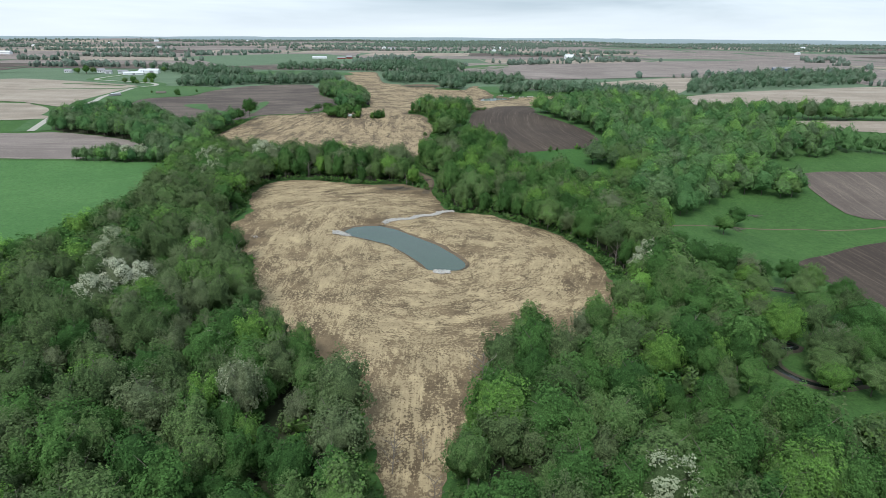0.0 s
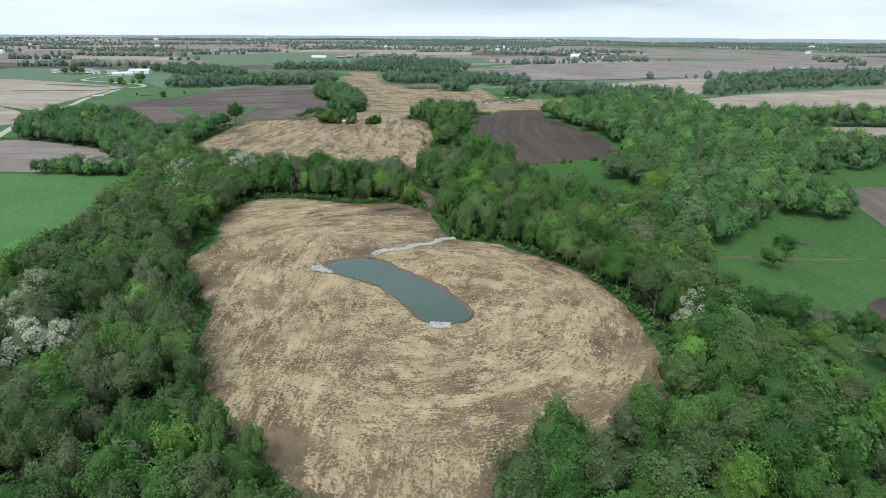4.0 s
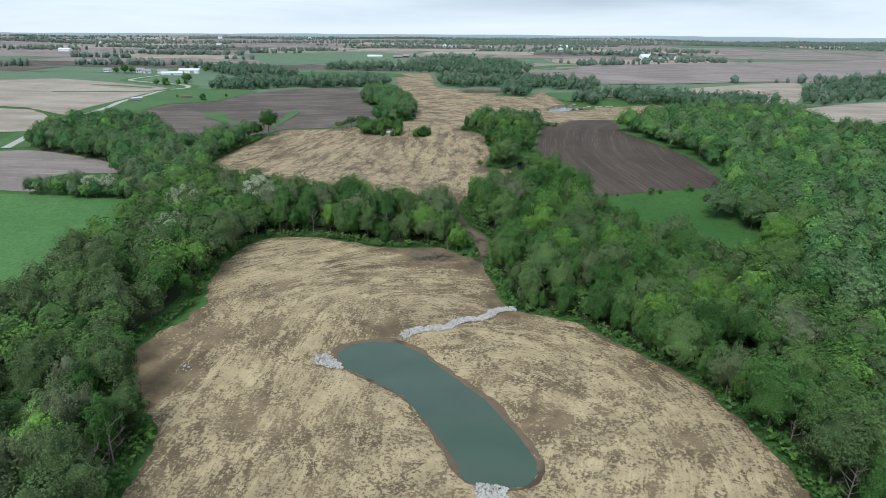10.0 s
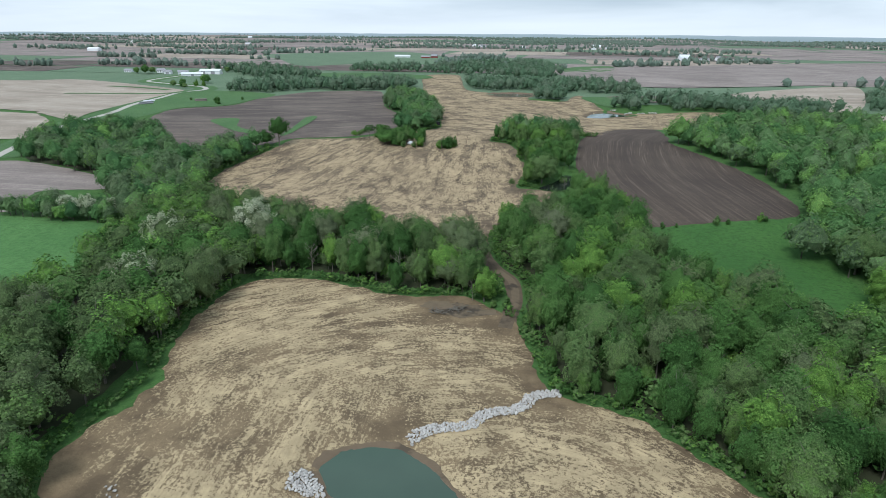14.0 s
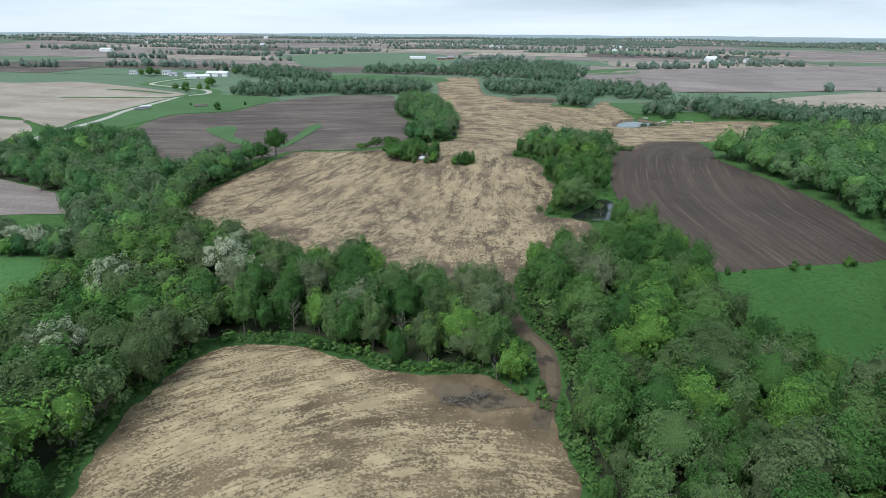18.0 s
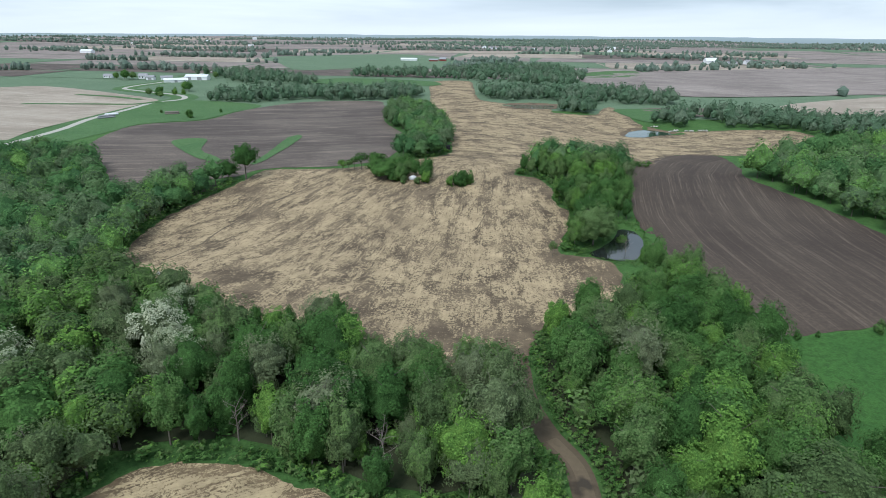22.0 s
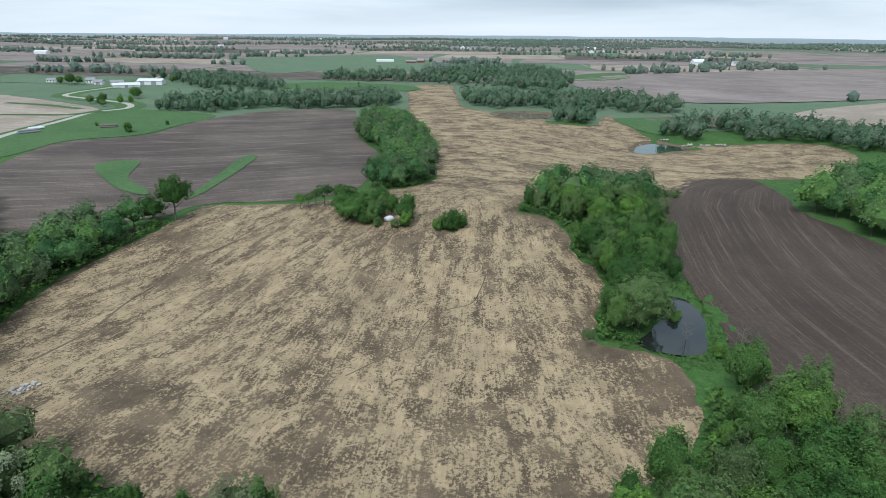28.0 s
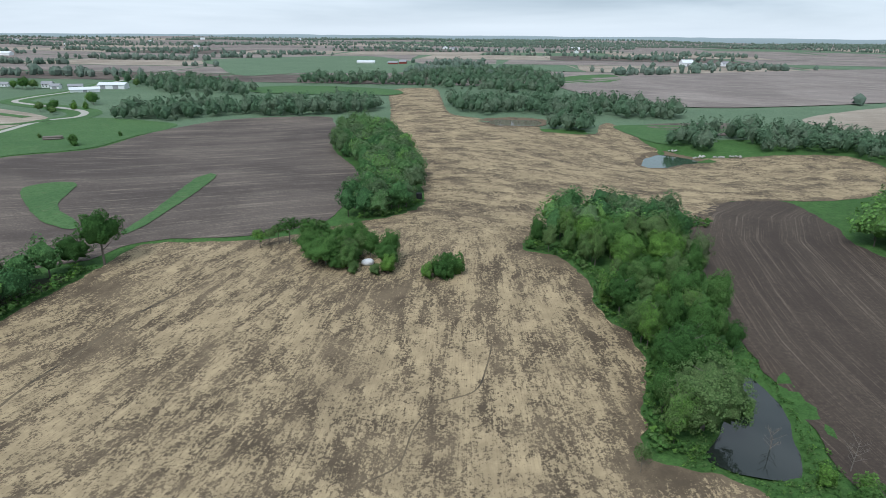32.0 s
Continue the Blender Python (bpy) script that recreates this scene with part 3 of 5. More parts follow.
def drape(name, outline, spacing, lift, mat, label, category, wobble=1.0, first=None, second=None, share=None, edge=None):
    """A sheet of land laid on the terrain inside an outline."""
    line = rounded(outline, edge or spacing * 0.7, wobble, len(SHEETS) * 7.3)
    (x0, y0), (x1, y1) = np.min(line, 0), np.max(line, 0)
    gx, gy = np.meshgrid(np.arange(x0, x1, spacing), np.arange(y0, y1, spacing * 0.9))
    gx[::2] += spacing / 2
    gx, gy = gx.ravel(), gy.ravel()
    keep = signed(gx, gy, line) < -spacing * 0.45
    inner = list(zip(gx[keep], gy[keep]))
    pts = [Vector(p) for p in line] + [Vector(p) for p in inner]
    v, e, f, *rest = delaunay_2d_cdt(pts, [(i, (i + 1) % len(line)) for i in range(len(line))], [], 1, 1e-4)
    x, y = np.array([p[0] for p in v]), np.array([p[1] for p in v])
    z = height(x, y) + lift
    me = mesh_of(name, list(zip(x, y, z)), [tuple(q) for q in f], mat, True)
    passes(me, first or (lambda a, b: (b, a)), second, share)
    rim_of(me, line)
    SHEETS.append(outline)
    return tagged(new(name, me), label, category, kind="structure")


def ribbon(name, line, width, lift, mat, label, category, step=2.0, across=5):
    """A road or track of even width laid along a line."""
    pts = rounded(line, step, 0.0, 0, False)
    verts, faces = [], []
    for i, p in enumerate(pts):
        a, b = Vector(pts[max(i - 1, 0)]), Vector(pts[min(i + 1, len(pts) - 1)])
        side = (b - a).normalized()
        side = Vector((side.y, -side.x))
        half = 0.5 * width * (1 + 0.15 * noise.noise(Vector((p[0], p[1], 0)) * 0.15))
        for k in range(across):
            q = Vector(p) + side * half * (2 * k / (across - 1) - 1)
            verts.append((q.x, q.y, level(q.x, q.y) + lift - (0.08 if k in (0, across - 1) else 0)))
    for i in range(len(pts) - 1):
        for k in range(across - 1):
            a = i * across + k
            faces.append((a, a + 1, a + across + 1, a + across))
    me = mesh_of(name, verts, faces, mat, True)
    me.flip_normals()
    passes(me, lambda a, b: (b, a))
    return tagged(new(name, me), label, category, kind="structure")


# ---- fields ----
def arcs(x, y):
    r, t = np.hypot(x + 2, (y - 185) * 0.9), np.arctan2(y - 185, x + 2)
    return t * 45.0, r


def fan(x, y):
    r, t = np.hypot(x + 45, y - 620), np.arctan2(x + 45, 620 - y)
    return r + 12 * np.sin(t * 3), t * 210.0


def contour(x, y):
    return x + 0.15 * (y - 600), 0.55 * (y + 14 * np.sin(x / 38.0))


drape("straw_field_near_pond", FIELD_NEAR, 2.0, 0.12, M_STRAW1, "straw-mulched bare field round the near pond", "field", 1.2, arcs, lambda x, y: (y + 0.2 * x, x), lambda x, y: np.maximum((1 - smooth(x, -28, -8)) * (1 - smooth(y, 222, 250)), 1 - smooth(y, 116, 136)), 1.2)
drape("straw_field_upper", FIELD_UPPER, 3.2, 0.12, M_STRAW2, "straw-mulched bare field with brown soil showing in streaks", "field", 1.2, fan, contour, lambda x, y: smooth(y, 455, 505), 1.5)
drape("tilled_field_east", DARK_EAST, 3.5, 0.12, M_TILL_EAST, "dark tilled field with curving rows", "field", 0.8, lambda x, y: (y, x - np.interp(y, (344, 366, 386, 405, 425, 450, 487, 515, 534), (36, 30, 26, 23, 22, 24, 29, 40, 57))), edge=2.0)
drape("pasture_east", PASTURE_EAST, 4.0, 0.10, M_PASTURE, "green pasture with darker tufts", "pasture", 0.6)
drape("hay_field_west", HAY_WEST, 7.0, 0.12, M_HAY, "smooth bright green hay field", "field", 0.6)
drape("tilled_field_west", BROWN_WEST, 7.0, 0.15, M_TILL_BROWN, "brown tilled field beside the hay field", "field", 1.0, lambda x, y: (x, y))
drape("tilled_field_northwest", BROWN_NORTHWEST, 5.0, 0.15, M_TILL_DARK, "dark brown tilled field on a gentle rise", "field", 0.8, lambda x, y: (x + 0.3 * y, (y - 0.25 * x + 10 * np.sin(x / 45.0)) * 0.45), edge=3.0)
drape("grass_waterway", GRASS_PATCH_A, 4.0, 0.35, M_VERGE, "green grassed waterway in the tilled field", "grass", 0.5)
drape("grass_waterway_strip", GRASS_PATCH_B, 4.0, 0.35, M_VERGE, "narrow green grass strip in the tilled field", "grass", 0.5)
drape("grass_verge_northwest", VERGE_NORTHWEST, 6.0, 0.2, M_VERGE, "bright green grass beside the gravel road", "grass", 0.8)
drape("stubble_field_northwest", STUBBLE_WEST_A, 12.0, 0.3, M_STUBBLE, "tan stubble field beyond the road", "field", 1.0, lambda x, y: (x, 0.5 * y + 0.1 * x))
drape("stubble_field_west", STUBBLE_WEST_B, 12.0, 0.3, M_STUBBLE, "tan stubble field with a curved edge", "field", 1.0, lambda x, y: (x, 0.5 * y))
drape("stubble_field_east", TAN_EAST, 12.0, 0.3, M_STUBBLE, "tan stubble field behind the east woods", "field", 1.0, lambda x, y: (x, 0.4 * y))
drape("stubble_field_wedge", TAN_EAST_C, 8.0, 0.3, M_STUBBLE, "tan stubble wedge between tree rows", "field", 0.8, lambda x, y: (x, 0.4 * y))
drape("stubble_field_northeast", TAN_EAST_B, 12.0, 0.3, M_STUBBLE, "small tan stubble field", "field", 1.0, lambda x, y: (x, 0.4 * y))
drape("tilled_field_creek", DARK_CREEK_A, 8.0, 0.2, M_TILL_EAST, "dark tilled field beside the creek", "field", 0.8)
drape("tilled_field_creek_far", DARK_CREEK_B, 8.0, 0.2, M_TILL_DARK, "dark tilled field beyond the creek meadow", "field", 0.8)
drape("tilled_field_northeast", BROWN_NORTHEAST, 28.0, 0.6, M_TILL_BROWN, "wide brown tilled hillside", "field", 2.0, lambda x, y: (x, 0.12 * y + 0.05 * x))
drape("tilled_strip_northeast", DARK_NORTHEAST, 10.0, 0.3, M_TILL_DARK, "dark tilled strip behind the upper pond", "field", 0.8)
drape("grass_northeast", GRASS_NORTHEAST, 8.0, 0.3, M_VERGE, "green grass slope beside the upper pond", "grass", 0.8)
drape("green_field_north", GREEN_NORTH_A, 14.0, 0.5, M_VERGE, "green field at the end of the straw strip", "field", 1.0)
drape("green_field_far", GREEN_NORTH_B, 30.0, 0.6, M_HAZED_GRASS, "rolling green pasture far off", "field", 1.0)
drape("green_field_northeast", GREEN_NORTH_C, 25.0, 0.6, M_VERGE, "small green field among woods", "field", 1.0)
def grown(outline, by):
    """An outline moved outwards by so many metres."""
    c = np.mean(outline, 0)
    p = np.array(rounded(outline, 2.0))
    d = np.roll(p, -1, 0) - np.roll(p, 1, 0)
    n = np.stack([d[:, 1], -d[:, 0]], 1) / (np.linalg.norm(d, axis=1, keepdims=True) + 1e-9)
    if np.sum((p - c) * n) < 0:
        n = -n
    return [tuple(q) for q in p + n * by]


drape("pond_bank_near", grown(POND_NEAR, 0.7), 1.0, 0.18, M_BANK, "bare wet clay bank round the near pond", "bank", 0.9, edge=0.8)
drape("pond_bank_upper", grown(POND_UPPER, 2.5), 2.0, 0.2, M_BANK, "bare clay bank round the upper pond", "bank", 0.9)
drape("pond_bank_far", grown(POND_FAR, 2.5), 2.5, 0.25, M_BANK, "bare clay bank round the far pond", "bank", 0.9)
drape("muddy_corner", [(-27, 276), (-22, 279.5), (-13, 279), (-7, 274.5), (-12, 272.5), (-20, 271.5)], 1.2, 0.2, M_MUD, "dark churned mud at the field's north corner", "mud", 2.2, edge=0.7)
ribbon("erosion_rill", [(-30, 420), (-31, 412), (-33, 404.5), (-39.5, 400.5), (-43, 394), (-44.5, 385), (-49, 380.5), (-56, 372)], 0.55, 0.17, M_MUD, "thin dark erosion rill across the straw field", "rill", 1.0, 3)
ribbon("erosion_gully", [(-108, 440), (-115, 428), (-117.7, 417), (-121.4, 402), (-121.2, 386), (-124, 372)], 1.3, 0.17, M_MUD, "shallow dark gully down the straw field", "gully", 1.0, 3)
ribbon("creek", [(240, 262), (190, 246), (166, 242), (148, 243), (121, 237), (100, 228), (84, 219)], 1.0, 0.12, M_MUD, "narrow dark creek winding through the meadow", "creek", 2.0, 3)
CREEK_BEND = [(120, 112), (94, 112), (84, 109), (78, 109.5), (74.5, 114), (74.5, 119), (79, 123.5), (84, 126), (78, 130), (73, 135), (76, 143), (82, 152), (88, 162), (97, 164), (110, 165)]
ribbon("creek_bank", CREEK_BEND, 3.8, 0.12, M_CREEK_MUD, "bare earth banks of the creek bend", "bank", 1.5, 4)
ribbon("creek_bend", CREEK_BEND, 1.5, 0.20, M_POND_DARK, "dark creek bend between grassy banks", "creek", 1.5, 4)
ribbon("grass_strip", [(-425, 724), (-385, 716), (-345, 700)], 7.0, 0.5, M_VERGE, "narrow grass strip across the stubble", "grass", 4.0, 3)
ribbon("grass_strip_lower", [(-420, 655), (-364, 665), (-333, 671), (-324, 692)], 7.0, 0.5, M_VERGE, "curved grass strip across the stubble", "grass", 4.0, 3)
ribbon("road_verge", ROAD_LINE, 22.0, 0.25, M_VERGE, "mown grass verge along the gravel road", "grass", 4.0, 5)
ribbon("wet_ruts", [(-8.6, 302), (-4.8, 296.5), (-3.4, 291), (-2.8, 283), (-3.6, 275)], 2.2, 0.24, M_MUD, "dark wet ruts in the dirt track", "ruts", 1.0, 3)
ribbon("dirt_track", TRACK_LINE, 4.4, 0.16, M_TRACK, "rutted dirt track between the two straw fields", "track", 1.5)
ribbon("gravel_road", ROAD_LINE, 4.8, 0.35, M_GRAVEL, "pale gravel road to the farmstead", "road", 4.0)

# ---- ground: one sheet to the horizon ----
def axis(lo, hi, inner_lo, inner_hi, step, grow):
    a = list(np.arange(inner_lo, inner_hi + 0.1, step))
    s = step
    while a[-1] < hi:
        s = min(s * grow, 90)
        a.append(a[-1] + s)
    s = step
    while a[0] > lo:
        s = min(s * grow, 90)
        a.insert(0, a[0] - s)
    return np.array(a)


gx, gy = np.meshgrid(axis(-4700, 4700, -190, 190, 4.5, 1.06), axis(-1500, 4800, 0, 520, 4.5, 1.04))
nx, ny = gx.shape[1], gx.shape[0]
fx, fy = gx.ravel(), gy.ravel()
gz = height(fx, fy)
for outline in SHEETS:
    (x0, y0), (x1, y1) = np.min(outline, 0), np.max(outline, 0)
    near = (fx > x0) & (fx < x1) & (fy > y0) & (fy < y1)
    if near.any():
        inner = np.where((np.abs(fx[near]) < 190) & (fy[near] > 0) & (fy[near] < 520), -5.0, -24.0)
        gz[near] = np.where(signed(fx[near], fy[near], outline) < inner, height(fx[near], fy[near]) - 0.6, gz[near])
idx = np.arange(nx * ny).reshape(ny, nx)
quads = np.stack([idx[:-1, :-1], idx[:-1, 1:], idx[1:, 1:], idx[1:, :-1]], -1).reshape(-1, 4)
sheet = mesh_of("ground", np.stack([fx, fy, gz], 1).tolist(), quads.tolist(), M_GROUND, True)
# the distant part of the sheet takes the haze-paled grass
sheet.materials.append(M_HAZED_GRASS)
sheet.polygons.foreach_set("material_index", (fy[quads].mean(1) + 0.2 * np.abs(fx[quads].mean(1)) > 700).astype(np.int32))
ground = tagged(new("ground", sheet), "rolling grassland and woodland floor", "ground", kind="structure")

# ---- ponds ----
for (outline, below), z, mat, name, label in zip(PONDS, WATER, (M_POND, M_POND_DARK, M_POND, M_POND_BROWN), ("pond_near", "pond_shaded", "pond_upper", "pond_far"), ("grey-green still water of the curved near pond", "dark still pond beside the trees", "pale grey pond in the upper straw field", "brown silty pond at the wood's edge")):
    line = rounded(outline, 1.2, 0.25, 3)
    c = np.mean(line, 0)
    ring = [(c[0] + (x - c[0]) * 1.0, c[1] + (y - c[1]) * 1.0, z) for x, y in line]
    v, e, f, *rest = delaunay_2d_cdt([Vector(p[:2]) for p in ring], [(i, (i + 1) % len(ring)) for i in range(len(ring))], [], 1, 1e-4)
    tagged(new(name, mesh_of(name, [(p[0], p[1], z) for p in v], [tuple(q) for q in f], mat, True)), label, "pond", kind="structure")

# ---- trees ----
WOOD_WEST = [(-250, 0), (-250, 110), (-145, 130), (-124, 157), (-116, 182), (-114, 207), (-118, 240), (-119, 272), (-128, 300), (-90, 300), (-83, 285), (-83, 245), (-80, 232), (-82, 210), (-78, 199), (-62, 184), (-60, 165), (-52, 146), (-40, 128), (-24, 112), (-17, 92), (-12, 66), (-20, 20), (-60, 0)]
WOOD_RING = [(-128, 300), (-135, 322), (-152, 345), (-175, 362), (-180, 376), (-212, 391), (-246, 402), (-258, 430), (-257, 462), (-230, 466), (-200, 446), (-180, 418), (-166, 423), (-158, 437), (-149, 445), (-141, 446), (-148, 429), (-152, 405), (-145, 375), (-132, 354), (-107, 338), (-84, 331), (-52, 323), (-38, 312), (-16, 318), (-15.5, 308), (-12, 298), (-9, 287), (-18, 288), (-27, 287), (-37, 287), (-47, 290), (-60, 293), (-76, 290), (-84, 286)]
WOOD_ROW = [(-198, 323), (-192, 332), (-160, 338), (-140, 335), (-132, 322)]
WOOD_EAST = [(-3, 300), (-8.5, 312), (-10, 325), (-7, 337), (6, 345), (14, 356), (20, 370), (25, 382), (25, 364), (31, 343), (31, 335), (36, 300), (46, 287), (63, 275), (75, 262), (80, 245), (80, 215), (72, 187), (66, 160), (60, 150), (56, 150), (55, 170), (53, 185), (50, 200), (45, 211), (37, 221), (28, 231), (19, 240), (9, 246), (4.5, 257), (1.5, 267), (0, 276), (0.5, 288)]
WOOD_SOUTHEAST = [(13, 113), (20, 119), (32, 123), (44, 128), (53, 140), (60, 150), (70, 145), (67, 124), (61, 111), (57, 103), (58, 90), (60, 76), (60, 50), (50, 20), (0, 20), (2, 60), (7, 75), (10, 92)]
WOOD_SOUTHEAST_LOW = [(52, 20), (58, 82), (66, 88), (74, 86), (90, 90), (115, 85), (120, 30)]
WOOD_BIG_EAST = [(76, 486), (82, 500), (97, 512), (130, 532), (165, 552), (200, 562), (206, 520), (194, 478), (190, 452), (215, 446), (232, 420), (228, 398), (238, 378), (252, 360), (310, 356), (310, 346), (248, 347), (215, 339), (187, 332), (166, 322), (168, 305), (183, 294), (171, 277), (142, 281), (120, 254), (92, 231), (82, 222), (83, 250), (84, 262), (92, 275), (101, 296), (90, 312), (80, 326), (86, 336), (98, 346), (100, 362), (103, 385), (100, 420), (86, 460)]
WOOD_EAST_ROW = [(195, 453), (262, 455), (345, 452), (350, 464), (262, 469), (198, 474)]
WOOD_POND = [(-20, 471), (-10, 467), (-3, 452), (-2, 437), (3, 427), (4, 417), (1, 402), (0, 394), (4, 393), (8, 399), (15, 418), (22, 428), (24, 455), (28, 487), (34, 500), (0, 502), (-11, 487)]
CLUMP_MID = [(-80, 461), (-76, 468), (-66, 461), (-55, 453), (-56, 449), (-63, 447), (-71, 453), (-77, 457)]
WOOD_RIDGE = [(-77, 496), (-65, 499), (-59, 520), (-70, 588), (-80, 628), (-95, 666), (-111, 670), (-115, 640), (-108, 610), (-85, 572), (-78, 537)]
BELT_NORTHWEST = [(-290, 700), (-241, 697), (-206, 722), (-153, 740), (-121, 760), (-114, 790), (-144, 815), (-192, 785), (-229, 765), (-276, 750), (-298, 740)]
WOOD_FARM = [(-444, 960), (-405, 1008), (-264, 900), (-242, 850), (-288, 815), (-366, 890)]
WOOD_NORTH = [(-244, 965), (-136, 970), (-90, 948), (-70, 920), (24, 893), (47, 1018), (14, 1230), (-78, 1200), (-150, 1062), (-242, 1042)]
WOOD_NORTH_B = [(-72, 815), (-60, 770), (-33, 752), (3, 745), (47, 752), (96, 746), (112, 791), (59, 835), (-19, 835)]
CLUMP_NORTH = [(1, 694), (28, 690), (35, 715), (5, 714)]
WOOD_NORTHEAST = [(66, 658), (80, 640), (106, 643), (146, 639), (156, 612), (190, 605), (242, 640), (185, 670), (127, 700), (90, 685)]
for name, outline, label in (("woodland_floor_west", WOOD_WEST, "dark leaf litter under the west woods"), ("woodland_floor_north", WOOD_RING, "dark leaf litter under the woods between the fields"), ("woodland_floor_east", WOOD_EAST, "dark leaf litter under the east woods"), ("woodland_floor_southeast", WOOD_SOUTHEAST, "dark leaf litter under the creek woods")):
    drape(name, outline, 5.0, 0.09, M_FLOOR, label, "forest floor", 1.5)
WOOD_FAR_EAST = [(299, 748), (378, 851), (510, 952), (660, 970), (560, 800), (356, 706), (279, 651), (264, 662)]

rng = np.random.default_rng(7)


def unit(v):
    return v / (np.linalg.norm(v, axis=-1, keepdims=True) + 1e-9)


def sprays(count, lobes, size, seed, low=0.32, spread=1.0, flat=0.5, up=0.08):
    """Triangles of foliage for a crown of height 1 and width about 0.6: lobes of sprays round the limbs' ends."""
    g = np.random.default_rng(seed)
    t = unit(g.normal(size=(lobes, 3)))
    t[:, 2] = np.abs(t[:, 2]) * 1.15 - 0.35
    rad = 0.15 + 0.10 * g.random((lobes, 1))
    mid = (low + 1.0) / 2
    ctr = t * np.array([0.24, 0.24, (1 - low) * 0.40]) * spread * (0.55 + 0.5 * g.random((lobes, 1))) + np.array([0, 0, mid])
    ctr = ctr + (g.random((lobes, 3)) - 0.5) * np.array([0.10, 0.10, 0.05])
    tufts = max(lobes, count // 6)
    k = g.integers(0, lobes, tufts)
    d = unit(g.normal(size=(tufts, 3)) + np.array([0, 0, 0.45]))
    knot = ctr[k] + d * rad[k] * (0.70 + 0.36 * g.random((tufts, 1))) * np.array([0.9, 0.9, 0.75])
    j = g.integers(0, tufts, count)
    e = g.normal(size=(count, 3))
    centre = knot[j] + e * np.array([0.022, 0.022, 0.018])
    out = unit(0.9 * d[j] + 0.2 * unit(e) + 0.5 * unit(ctr[k][j] - np.array([0, 0, mid]) + 1e-6))
    nrm = unit(out + flat * unit(g.normal(size=(count, 3))) + np.array([0, 0, up]))
    a = unit(np.cross(nrm, unit(g.normal(size=(count, 3)))))
    b = np.cross(nrm, a)
    s = size * (0.55 + 0.9 * g.random((count, 1)))
    p0 = centre + a * s * 0.62
    p1 = centre - a * s * 0.38 + b * s * (0.42 + 0.2 * g.random((count, 1)))
    p2 = centre - a * s * 0.38 - b * s * (0.42 + 0.2 * g.random((count, 1))) + nrm * s * 0.15
    return np.stack([p0, p1, p2], 1), nrm


def tube(verts, faces, path, radii, sides):
    base = len(verts)
    for i, (p, r) in enumerate(zip(path, radii)):
        d = (path[min(i + 1, len(path) - 1)] - path[max(i - 1, 0)]).normalized()
        s = d.orthogonal().normalized()
        t = d.cross(s)
        for k in range(sides):
            a = 2 * math.pi * k / sides
            verts.append(tuple(p + (s * math.cos(a) + t * math.sin(a)) * r))
    for i in range(len(path) - 1):
        for k in range(sides):
            a, b = base + i * sides + k, base + i * sides + (k + 1) % sides
            faces.append((a, b, b + sides, a + sides))


def trunk_mesh(name, seed, limbs, mat, thick=0.016, twigs=0, low=0.28):
    """A tapered trunk with limbs (and twigs) for a tree of height 1."""
    r = random.Random(seed)
    verts, faces = [], []
    lean = Vector((r.uniform(-0.05, 0.05), r.uniform(-0.05, 0.05), 0))
    path = [Vector((0, 0, -0.03)), Vector((0, 0, 0.02)), lean * 0.4 + Vector((0, 0, 0.3)), lean + Vector((0, 0, 0.6)), lean * 1.3 + Vector((0, 0, 0.88))]
    tube(verts, faces, path, [thick * 1.7, thick * 1.2, thick * 0.9, thick * 0.6, thick * 0.15], 6)
    for i in range(limbs):
        z = low + (0.8 - low) * i / max(limbs - 1, 1)
        a = 2.4 * i + r.uniform(-0.5, 0.5)
        reach = 0.26 * (1.15 - 0.7 * abs(z - 0.5)) * r.uniform(0.7, 1.15)
        s = lean * min(1, z / 0.6) + Vector((0, 0, z))
        d = Vector((math.cos(a), math.sin(a), 0))
        p = [s, s + d * reach * 0.45 + Vector((0, 0, 0.09)), s + d * reach + Vector((0, 0, 0.2 + r.uniform(-0.04, 0.05)))]
        tube(verts, faces, p, [thick * 0.55, thick * 0.36, thick * 0.08], 4)
        for j in range(twigs):
            q = p[1].lerp(p[2], j / max(twigs, 1))
            e = Vector((r.uniform(-1, 1), r.uniform(-1, 1), r.uniform(0.3, 1.2))).normalized() * r.uniform(0.06, 0.13)
            tube(verts, faces, [q, q + e * 0.5 + Vector((0, 0, 0.01)), q + e], [thick * 0.2, thick * 0.13, thick * 0.04], 3)
    return mesh_of(name, verts, faces, mat)


def ball(fine):
    """Directions and triangles of an even ball."""
    bm = bmesh.new()
    bmesh.ops.create_icosphere(bm, subdivisions=fine, radius=1.0)
    v = unit(np.array([p.co for p in bm.verts]))
    f = np.array([[p.index for p in q.verts] for q in bm.faces])
    bm.free()
    return v, f


BALLS = {n: ball(n) for n in (1, 2, 3, 4)}


